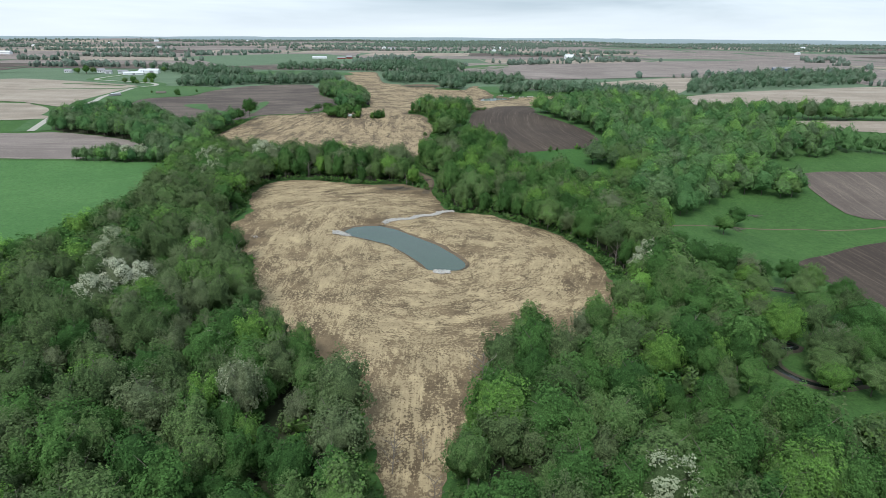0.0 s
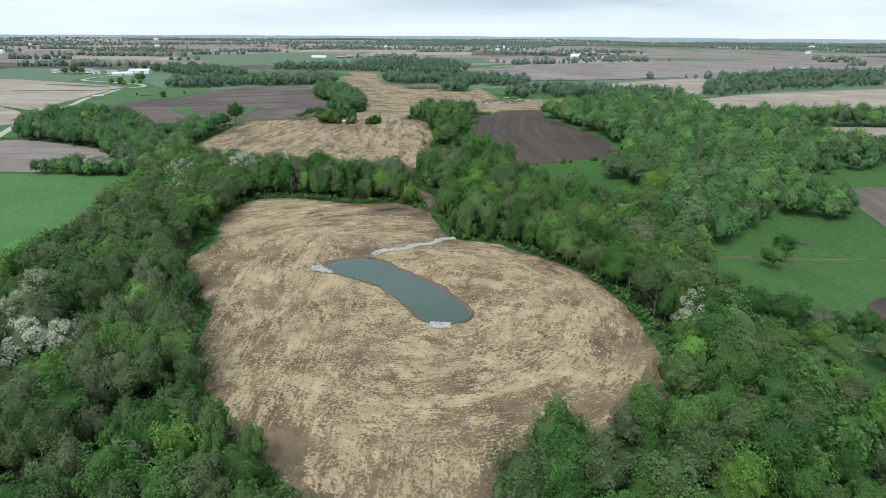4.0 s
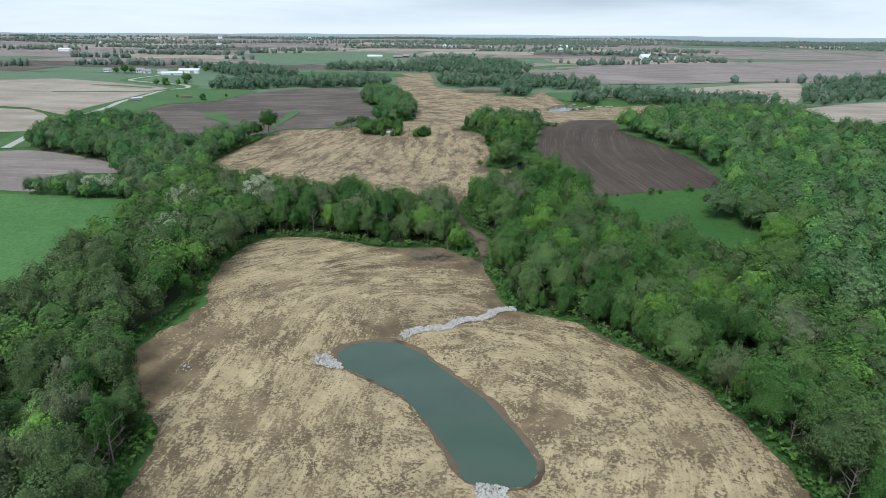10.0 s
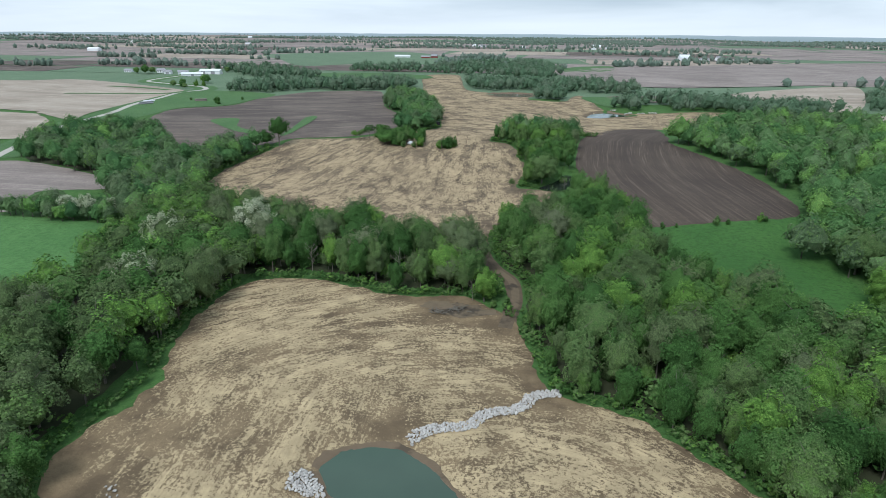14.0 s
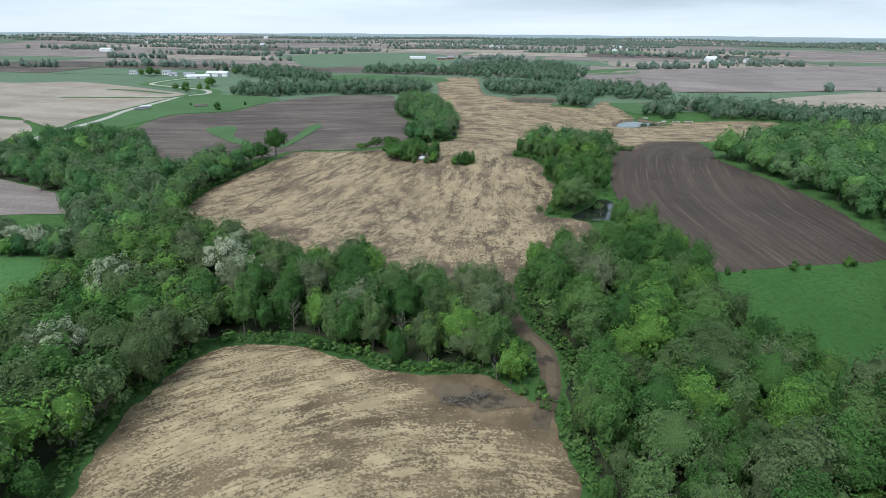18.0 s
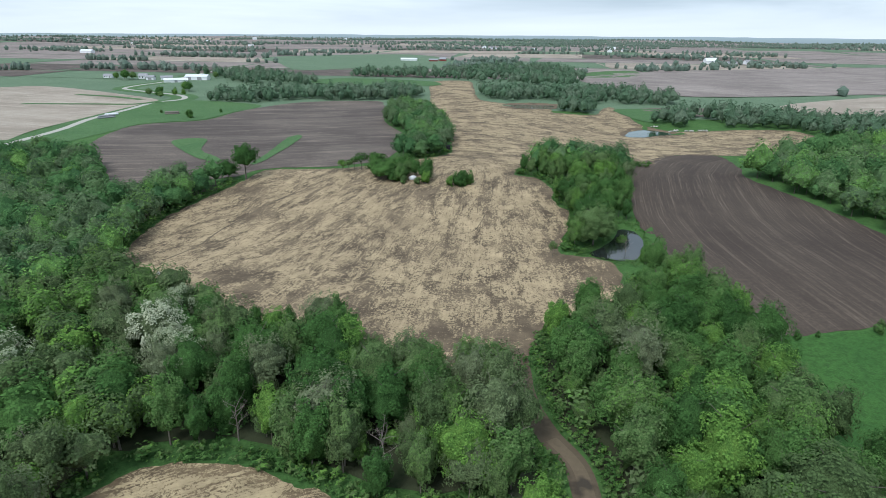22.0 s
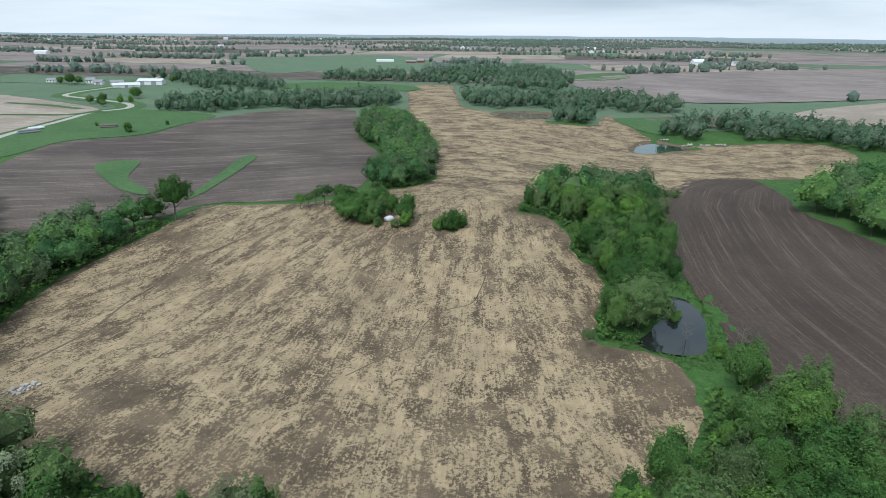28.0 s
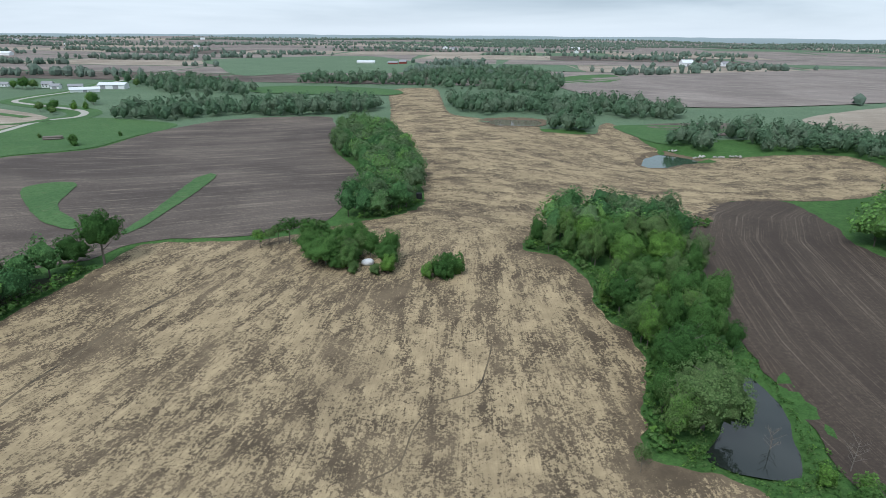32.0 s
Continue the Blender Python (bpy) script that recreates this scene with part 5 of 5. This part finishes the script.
for outline in (FIELD_NEAR, FIELD_UPPER):
    line = rounded(outline, 0.8)
    d = np.array(line)
    nxt = np.roll(d, -1, 0) - d
    out = unit(np.stack([nxt[:, 1], -nxt[:, 0]], 1))
    if np.median(signed(*(d + out * 2).T, outline)) < 0:
        out = -out
    for k in range(5):
        p = d + out * g.uniform(0.3, 4.2, (len(d), 1)) + g.normal(size=d.shape) * 0.5
        p = p[(p[:, 1] < 520)]
        p = p[signed(p[:, 0], p[:, 1], outline) > 0.3]
        for pond, below in PONDS:
            p = p[signed(p[:, 0], p[:, 1], pond) > 0.5]
        woody = np.min([signed(p[:, 0], p[:, 1], w) for w in (WOOD_WEST, WOOD_RING, WOOD_EAST, WOOD_SOUTHEAST, WOOD_POND, WOOD_RIDGE)], 0)
        p = p[woody < 5.5]
        z = height(p[:, 0], p[:, 1])
        for (x, y), h in zip(p, z):
            v = BRUSH[int(g.integers(0, 4))]
            s = g.uniform(0.4, 1.3) if g.random() < 0.65 else g.uniform(1.3, 3.2)
            q = v * np.array([s * 1.4, s * 1.4, s]) + np.array([x, y, h])
            tuft.append(q), tuft_tone.append(np.full(len(q), g.uniform(0.1, 0.68)))
d = np.array(rounded(POND_SHADED, 0.7))
for k in range(7):
    p = d + (d - d.mean(0)) / np.linalg.norm(d - d.mean(0), axis=1, keepdims=True) * g.uniform(0.4, 6.5, (len(d), 1)) + g.normal(size=d.shape) * 0.5
    p = p[(signed(p[:, 0], p[:, 1], POND_SHADED) > 0.3) & (signed(p[:, 0], p[:, 1], FIELD_UPPER) > 0.4) & (signed(p[:, 0], p[:, 1], DARK_EAST) > 0.3)]
    for (x, y), h in zip(p, height(p[:, 0], p[:, 1])):
        s = g.uniform(0.35, 1.1)
        q = BRUSH[int(g.integers(0, 4))] * np.array([s * 1.5, s * 1.5, s]) + np.array([x, y, h])
        tuft.append(q), tuft_tone.append(np.full(len(q), g.uniform(0.1, 0.68)))
for side in (-1, 1):
    d = np.array(rounded(TRACK_LINE, 0.7, closed=False))
    nxt = np.roll(d, -1, 0) - d
    out = unit(np.stack([nxt[:, 1], -nxt[:, 0]], 1))
    for k in range(4):
        p = (d + side * out * g.uniform(2.9, 6.5, (len(d), 1)))[:-1]
        p = p[(p[:, 1] > 284) & (p[:, 1] < 342)]
        p = p[signed(p[:, 0], p[:, 1], FIELD_NEAR) > 0.5]
        z = height(p[:, 0], p[:, 1])
        for (x, y), h in zip(p, z):
            s = g.uniform(0.6, 2.6)
            q = BRUSH[int(g.integers(0, 4))] * np.array([s * 1.4, s * 1.4, s]) + np.array([x, y, h])
            tuft.append(q), tuft_tone.append(np.full(len(q), g.uniform(0.1, 0.68)))
tagged(new("undergrowth", triangles("undergrowth", np.concatenate(tuft), [M_WOODS], None, np.concatenate(tuft_tone))), "low green brush and weeds along the wood edges", "undergrowth", kind="stuff")


# ---- stones, buildings, distance ----
def part(name, bm, material, parent, label=""):
    me = bpy.data.meshes.new(name)
    bm.to_mesh(me)
    bm.free()
    me.materials.append(material)
    ob = new(name, me)
    ob.parent = parent
    return tagged(ob, label)


def block(bm, x0, x1, y0, y1, z0, z1):
    vs = [bm.verts.new(p) for p in ((x0, y0, z0), (x1, y0, z0), (x1, y1, z0), (x0, y1, z0), (x0, y0, z1), (x1, y0, z1), (x1, y1, z1), (x0, y1, z1))]
    for q in ((3, 2, 1, 0), (4, 5, 6, 7), (0, 1, 5, 4), (1, 2, 6, 5), (2, 3, 7, 6), (3, 0, 4, 7)):
        bm.faces.new([vs[i] for i in q])
    return bm


STONES = []
for i in range(6):
    bm = bmesh.new()
    bmesh.ops.create_icosphere(bm, subdivisions=1, radius=0.5)
    r = random.Random(i)
    for v in bm.verts:
        v.co = Vector((v.co.x * 1.15, v.co.y * 0.9, v.co.z * 0.7)) * r.uniform(0.72, 1.22)
    STONES.append(bpy.data.meshes.new("stone"))
    bm.to_mesh(STONES[-1])
    bm.free()
    STONES[-1].materials.append(M_STONE)


def riprap(name, outline, gap, size, label, seed, singly=300):
    """Loose quarry stones dumped as armour; the first ones are parts, the rest one heap."""
    heap = tagged(new(name), label, "riprap")
    spots = scatter(outline, gap, seed)
    g = np.random.default_rng(seed)
    order = g.permutation(len(spots))
    joined = []
    for n, k in enumerate(order):
        x, y = spots[k]
        s = size * g.uniform(0.6, 1.35)
        m = pose(x, y, level(x, y) + 0.26 + 0.16 * s, *g.uniform(-40, 40, 2), g.uniform(0, 360)) @ Matrix.Diagonal((s, s, s, 1))
        src = STONES[int(g.integers(0, 6))]
        if n < singly:
            st = new("stone", src)
            st.parent, st.matrix_basis = heap, m
        else:
            co = np.empty(3 * len(src.vertices), np.float32)
            src.vertices.foreach_get("co", co)
            co = co.reshape(-1, 3) @ np.array(m.to_3x3()).T + np.array(m.translation)
            joined.append(co[np.array([list(p.vertices) for p in src.polygons])])
    if joined:
        st = tagged(new("loose_stones", triangles("loose_stones", np.concatenate(joined), [M_STONE])), kind="stuff")
        st.parent = heap
    return heap


def band(line_, width):
    """The outline of a strip of even width along a line."""
    p = np.array(rounded(line_, 1.5, closed=False))
    d = np.gradient(p, axis=0)
    n = np.stack([d[:, 1], -d[:, 0]], 1) / (np.linalg.norm(d, axis=1, keepdims=True) + 1e-9) * width / 2
    return [tuple(q) for q in np.concatenate([p + n, (p - n)[::-1]])]


riprap("riprap_channel", band([(-20.5, 221), (-18, 223.5), (-15, 225.5), (-12, 226.3), (-9.2, 228), (-7.8, 231), (-5, 233), (-2, 234), (0, 236), (1, 239), (3.2, 241), (7.8, 242)], 3.9), 0.44, 0.55, "winding channel of pale grey quarry stones running to the pond", 301)
riprap("riprap_apron", [(-1.3, 174.8), (1.5, 175.3), (4.8, 174.4), (5.0, 169.5), (1.5, 168.2), (-1.6, 170.4)], 0.42, 0.52, "apron of pale grey quarry stones at the pond's end", 302)
riprap("riprap_inlet", [(-38, 210), (-36, 212), (-33.8, 212), (-31, 209), (-29, 205.4), (-33, 205), (-37, 205.8)], 0.46, 0.56, "spill of pale stones at the pond's inlet", 303)
riprap("riprap_scattered", [(-65.2, 202.5), (-62.7, 204.5), (-60.2, 201.2), (-61.9, 198.8)], 0.95, 0.55, "thin scatter of pale stones in a hollow", 304)
riprap("riprap_heap", [(-121, 358), (-118, 364), (-114, 364), (-115, 358)], 0.8, 0.7, "heap of pale stones at the field's edge", 305)
for i, (x, y) in enumerate(((66, 645), (76, 632), (85, 630), (94, 631))):
    riprap("riprap_bank", [(x - 3.5, y - 1.2), (x + 3.5, y - 1.6), (x + 3.5, y + 1.6), (x - 3.5, y + 1.2)], 1.1, 1.2, "pale stones along the upper pond's bank", 310 + i)


def gabled(name, x, y, turn, long, wide, eave, ridge, wall_mat, roof_mat, label, category, doors=(), windows=()):
    """A gable-roofed building with walls, two roof slopes, doors and windows."""
    ob = new(name)
    ob.matrix_basis = pose(x, y, level(x, y), 0, 0, turn)
    tagged(ob, label, category)
    l, w = long / 2, wide / 2
    for s in (-1, 1):
        part("wall", block(bmesh.new(), -l, l, s * w - 0.1, s * w + 0.1, -0.6, eave), wall_mat, ob)
        bm = bmesh.new()
        vs = [bm.verts.new((s * l + dx, yy, zz)) for dx in (-0.1, 0.1) for yy, zz in ((-w + 0.1, -0.6), (w - 0.1, -0.6), (w - 0.1, eave), (0, ridge), (-w + 0.1, eave))]
        bm.faces.new(vs[:5][::-1]), bm.faces.new(vs[5:])
        for k in range(5):
            bm.faces.new((vs[k], vs[(k + 1) % 5], vs[5 + (k + 1) % 5], vs[5 + k]))
        part("gable_wall", bm, wall_mat, ob)
        bm = bmesh.new()
        e = 0.6
        drop = (ridge - eave) / w * e
        vs = [bm.verts.new((xx, yy, zz + dz)) for dz in (0.12, 0.3) for xx, yy, zz in ((-l - e, s * (w + e), eave - drop), (l + e, s * (w + e), eave - drop), (l + e, 0, ridge), (-l - e, 0, ridge))]
        bm.faces.new(vs[:4][::-1]), bm.faces.new(vs[4:])
        for k in range(4):
            bm.faces.new((vs[k], vs[(k + 1) % 4], vs[4 + (k + 1) % 4], vs[4 + k]))
        part("roof", bm, roof_mat, ob)
    for cx, dw, dh in doors:
        part("door", block(bmesh.new(), cx - dw / 2, cx + dw / 2, -w - 0.18, -w - 0.1, 0, dh), M_ROOF, ob, "grey sliding door")
    for cx, z in windows:
        f = part("window", block(bmesh.new(), cx - 0.6, cx + 0.6, -w - 0.16, -w - 0.1, z, z + 1.3), M_WHITE, ob)
        part("pane", block(bmesh.new(), cx - 0.5, cx + 0.5, -w - 0.19, -w - 0.165, z + 0.1, z + 1.2), M_DARKGLASS, f)
    return ob


gabled("machine_shed", -400, 890, 8, 25, 11, 3.8, 5.8, M_WHITE, M_ROOF_WHITE, "large white metal machine shed on the farmstead", "shed", ((-8, 5, 3.4), (4, 5, 3.4)))
gabled("livestock_shed", -408, 858, 32, 24, 9, 2.4, 4.2, M_WHITE, M_ROOF_WHITE, "long low white livestock shed", "shed", ((0, 3, 2.2),))
gabled("machine_shed", -432, 880, 30, 12, 8, 3.0, 4.6, M_WHITE, M_ROOF, "smaller white metal shed on the farmstead", "shed", ((0, 4, 2.6),))
gabled("farmhouse", -466, 888, 12, 9, 6, 3.6, 5.8, M_WHITE, M_ROOF, "white two-storey farmhouse with a grey roof", "house", ((3, 1.0, 2.1),), ((-3, 1.0), (0, 1.0), (-3, 2.4), (0, 2.4)))
gabled("garage", -452, 880, 12, 8, 7, 2.8, 4.6, M_WHITE, M_ROOF, "white garage with a grey roof", "garage", ((0, 4, 2.3),))
gabled("farmhouse", -512, 890, 5, 9, 6, 2.6, 4.4, M_WHITE, M_ROOF, "low pale farmhouse with a grey roof", "house", ((3, 1.0, 2.1),), ((-3, 1.0), (0, 1.0)))
gabled("barn", 300, 1449, 10, 20, 14, 6, 11, M_WHITE, M_ROOF_WHITE, "white barn on a far hillside", "barn", ((0, 4, 4),))
gabled("shed", 336, 1442, 20, 18, 9, 3, 5.5, M_WHITE, M_ROOF, "grey-roofed shed beside the far barn", "shed")
gabled("farmhouse", 372, 1470, 20, 13, 9, 4.5, 8, M_WHITE, M_ROOF, "white farmhouse on a far hillside", "house")
gabled("livestock_shed", -255, 1398, 3, 30, 10, 3, 5, M_WHITE, M_ROOF_WHITE, "long white shed in the far pasture", "shed")
gabled("shed", -205, 1380, 0, 16, 9, 3, 5, M_RED, M_ROOF, "dark red shed in the far pasture", "shed")
gabled("barn", -190, 1395, 0, 12, 9, 4, 7, M_RED, M_ROOF, "dark red barn in the far pasture", "barn")
gabled("machine_shed", -1015, 1520, 5, 26, 14, 5, 8, M_WHITE, M_ROOF_WHITE, "far white machine shed", "shed")
gabled("machine_shed", 560, 1030, -15, 26, 13, 5, 7, M_BLUE, M_ROOF, "blue metal machine shed at the wood's edge", "shed")
r = random.Random(5)
for i in range(17):
    d, a = r.uniform(1600, 3800), r.uniform(-0.68, 0.62)
    gabled("farm_building", math.sin(a) * d, 250 + math.cos(a) * d, r.uniform(0, 90), r.uniform(14, 34), r.uniform(9, 14), r.uniform(3, 6), r.uniform(6.5, 10), M_WHITE, r.choice((M_ROOF, M_ROOF_WHITE, M_ROOF_WHITE)), "far pale farm building on the plain", "barn")

# log pile, culvert pipes and machinery beside the road
def rods(name, x, y, turn, count, long, radius, mat, piece, label, category):
    ob = tagged(new(name), label, category)
    ob.matrix_basis = pose(x, y, level(x, y) + 0.2, 0, 0, turn)
    for i in range(count):
        row, col = divmod(i, 4)
        bm = bmesh.new()
        bmesh.ops.create_cone(bm, cap_ends=True, segments=10, radius1=radius, radius2=radius * 0.92, depth=long)
        p = part(piece, bm, mat, ob)
        p.matrix_basis = pose((i % 2) * 0.5, (col + 0.5 * row) * 2.05 * radius, radius * (1 + 1.75 * row), 0, 90, i)
    return ob


rods("log_pile", -272, 623, 25, 7, 9.0, 0.5, M_DEADWOOD, "log", "pile of pale logs on the grass", "logs")
rods("pipe_stack", -303, 596, 60, 6, 11.0, 0.55, M_ROOF, "pipe", "grey pipes laid beside the gravel road", "pipes")
rods("pipe_stack", -309, 610, 60, 4, 8.0, 0.6, M_ROOF_WHITE, "pipe", "pale pipes laid beside the gravel road", "pipes")
for x, y, t in ((-475, 866, 11), (-468, 872, 9), (-481, 878, 11), (-489, 872, 8), (-350, 778, 9), (-343, 770, 10), (-356, 788, 8), (-345, 724, 7), (-358, 730, 7), (-352, 738, 8), (-338, 716, 6), (-498, 884, 7), (-388, 910, 8)):
    plant("broadleaf_tree", x, y, t, t * 1.1, "leafy tree beside the farm road", "farmstead trees")
for x, y, t in ((-249, 608, 5.5), (-252, 611, 4.5), (-283, 628, 2.5), (-243, 640, 2.8), (-340, 742, 6), (-335, 748, 5)):
    plant("shrub", x, y, t, t * 1.3, "bushy shrub on the roadside grass", "roadside shrubs")

# brush heaps
r = random.Random(31)
for x, y, n, s, label in ((-17, 274.5, 26, 2.2, "heap of dark branches and roots in the mud"), (-22, 272, 18, 1.8, "heap of dark branches and roots in the mud"), (121, 233, 20, 3.0, "fallen dead branches beside the creek"), (139, 256, 18, 2.4, "heap of dead branches in the meadow")):
    heap = tagged(new("brush_heap"), label, "brush heap")
    heap.matrix_basis = pose(x, y, level(x, y) + 0.25)
    for i in range(n):
        verts, faces_ = [], []
        a, l = r.uniform(0, 6.28), s * r.uniform(0.5, 1.2)
        p = Vector((r.uniform(-s, s), r.uniform(-s, s) * 0.6, r.uniform(0, 0.5)))
        d = Vector((math.cos(a), math.sin(a), r.uniform(-0.15, 0.3)))
        tube(verts, faces_, [p, p + d * l * 0.5 + Vector((0, 0, 0.12)), p + d * l], [0.12, 0.09, 0.03], 5)
        st = new("branch", mesh_of("branch", verts, faces_, M_BARK))
        st.parent = heap

# tarpaulin-covered things among the trees
bm = bmesh.new()
bmesh.ops.create_icosphere(bm, subdivisions=2, radius=1.0)
for v in bm.verts:
    v.co = Vector((v.co.x * 1.8, v.co.y * 1.1, max(v.co.z, -0.85) * 1.05 + 0.85 + 0.12 * noise.noise(v.co * 2)))
me = bpy.data.meshes.new("covered_trailer")
bm.to_mesh(me)
bm.free()
me.materials.append(M_TARP)
ob = tagged(new("covered_trailer", me), "white tarpaulin-covered trailer among the clump of trees", "trailer")
ob.matrix_basis = pose(-63, 454, level(-63, 454), 0, 0, 20)
bl = tagged(new("hunting_blind"), "small dark box blind on legs at the tree strip's edge", "blind")
bl.matrix_basis = pose(-57, 517, level(-57, 517), 0, 0, 20)
part("cabin", block(bmesh.new(), -0.9, 0.9, -0.9, 0.9, 1.2, 3.2), M_BLACK, bl)
for sx in (-0.8, 0.8):
    for sy in (-0.8, 0.8):
        part("leg", block(bmesh.new(), sx - 0.06, sx + 0.06, sy - 0.06, sy + 0.06, -0.2, 1.2), M_DEADWOOD, bl)

# patchwork of far fields
r = random.Random(9)
patches, faces = [], {0: [], 1: [], 2: [], 3: []}
far_mats = [M_TILL_BROWN, M_STUBBLE, M_HAZED_GRASS, M_TILL_DARK]
known = [o for o in SHEETS if np.max(o, 0)[1] < 960]
edges = []
y = 560.0
while y < 4300:
    dy = min(40 + 0.10 * y, 430) * r.uniform(0.8, 1.2)
    x = -3900 + r.uniform(0, 200)
    while x < 3900:
        dx = min(70 + 0.17 * y, 760) * r.uniform(0.6, 1.35)
        if abs(x + dx / 2) < 0.95 * y + 500:
            px, py = np.meshgrid(np.linspace(x + 5, x + dx - 5, 14), np.linspace(y + 5, y + dy - 5, 8))
            clear = min(float(np.min(signed(px.ravel(), py.ravel(), o))) for o in known)
            if clear > 4:
                skew = r.uniform(-0.12, 0.12)
                px = px + skew * (py - y)
                pick = r.choices((0, 1, 2, 3), (50, 20, 16, 14))[0]
                pz = lay(px.ravel(), py.ravel()) + 0.2 + 0.0001 * y
                faces[pick].append((np.stack([px.ravel(), py.ravel(), pz], 1), px.shape))
                edges.append((x, y, dx, dy))
        x += dx
    y += dy
for pick, name, label in ((0, "brown_fields_far", "brown tilled fields out to the horizon"), (1, "tan_fields_far", "tan stubble fields out to the horizon"), (2, "green_fields_far", "green fields out to the horizon"), (3, "dark_fields_far", "dark tilled fields out to the horizon")):
    verts, quads_ = [], []
    for co, (ny_, nx_) in faces[pick]:
        b = len(verts)
        verts += co.tolist()
        quads_ += [(b + i * nx_ + j, b + i * nx_ + j + 1, b + (i + 1) * nx_ + j + 1, b + (i + 1) * nx_ + j) for i in range(ny_ - 1) for j in range(nx_ - 1)]
    me = mesh_of(name, verts, quads_, far_mats[pick], True)
    passes(me, lambda a, b: (a, 0.08 * b))
    tagged(new(name, me), label, "fields", kind="stuff")

# hedges and woods out to the horizon
g = np.random.default_rng(55)
spots = []
for x, y, dx, dy in edges:
    n = int(dx / 9)
    if g.random() < 0.55:
        t = g.random(n) * g.uniform(0.4, 1.0)
        spots.append(np.stack([x + dx * t, y + g.normal(size=n) * (3 + 0.003 * y)], 1))
    if g.random() < 0.18 + 0.12 * (x > 0):
        n = int(24 + dx * 0.16)
        spots.append(np.stack([x + dx * g.random() + g.normal(size=n) * dx * 0.16, y + dy * g.random() + g.normal(size=n) * dy * 0.14], 1))
for i in range(38):
    d, a = g.uniform(2300, 4200), g.uniform(-0.75, 0.75)
    n = int(g.uniform(60, 150) * (1.6 if a > 0 else 1.0))
    spots.append(np.stack([np.sin(a) * d + g.normal(size=n) * 260, 250 + np.cos(a) * d + g.normal(size=n) * 60], 1))
spots = np.concatenate(spots)
for o in SHEETS:
    spots = spots[signed(spots[:, 0], spots[:, 1], o) > 3]
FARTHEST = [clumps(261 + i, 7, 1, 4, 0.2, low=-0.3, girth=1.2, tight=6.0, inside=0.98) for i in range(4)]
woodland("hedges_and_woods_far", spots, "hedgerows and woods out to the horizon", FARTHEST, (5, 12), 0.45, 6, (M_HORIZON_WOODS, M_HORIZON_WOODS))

# backdrop wall past the last fields: hazy rim of the plain painted as glow
k = Kit("painted_glowing_haze")
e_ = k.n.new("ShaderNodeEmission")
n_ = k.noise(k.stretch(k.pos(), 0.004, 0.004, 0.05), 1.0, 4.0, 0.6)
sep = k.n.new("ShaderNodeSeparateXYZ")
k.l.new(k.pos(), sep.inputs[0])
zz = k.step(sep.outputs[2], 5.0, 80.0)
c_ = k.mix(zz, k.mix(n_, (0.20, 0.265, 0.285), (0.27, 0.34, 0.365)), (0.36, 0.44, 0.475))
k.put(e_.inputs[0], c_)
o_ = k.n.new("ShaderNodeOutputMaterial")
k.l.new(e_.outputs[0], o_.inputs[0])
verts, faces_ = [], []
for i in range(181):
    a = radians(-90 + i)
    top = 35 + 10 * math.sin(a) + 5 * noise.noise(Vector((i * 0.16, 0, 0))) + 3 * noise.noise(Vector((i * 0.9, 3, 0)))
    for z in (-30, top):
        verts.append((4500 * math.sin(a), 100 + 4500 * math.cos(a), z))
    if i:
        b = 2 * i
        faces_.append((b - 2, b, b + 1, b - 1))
tagged(new("backdrop", mesh_of("backdrop", verts, faces_, k.m)), "glowing backdrop wall painted as the far plain's hazy blue-green rim", "backdrop", kind="structure")
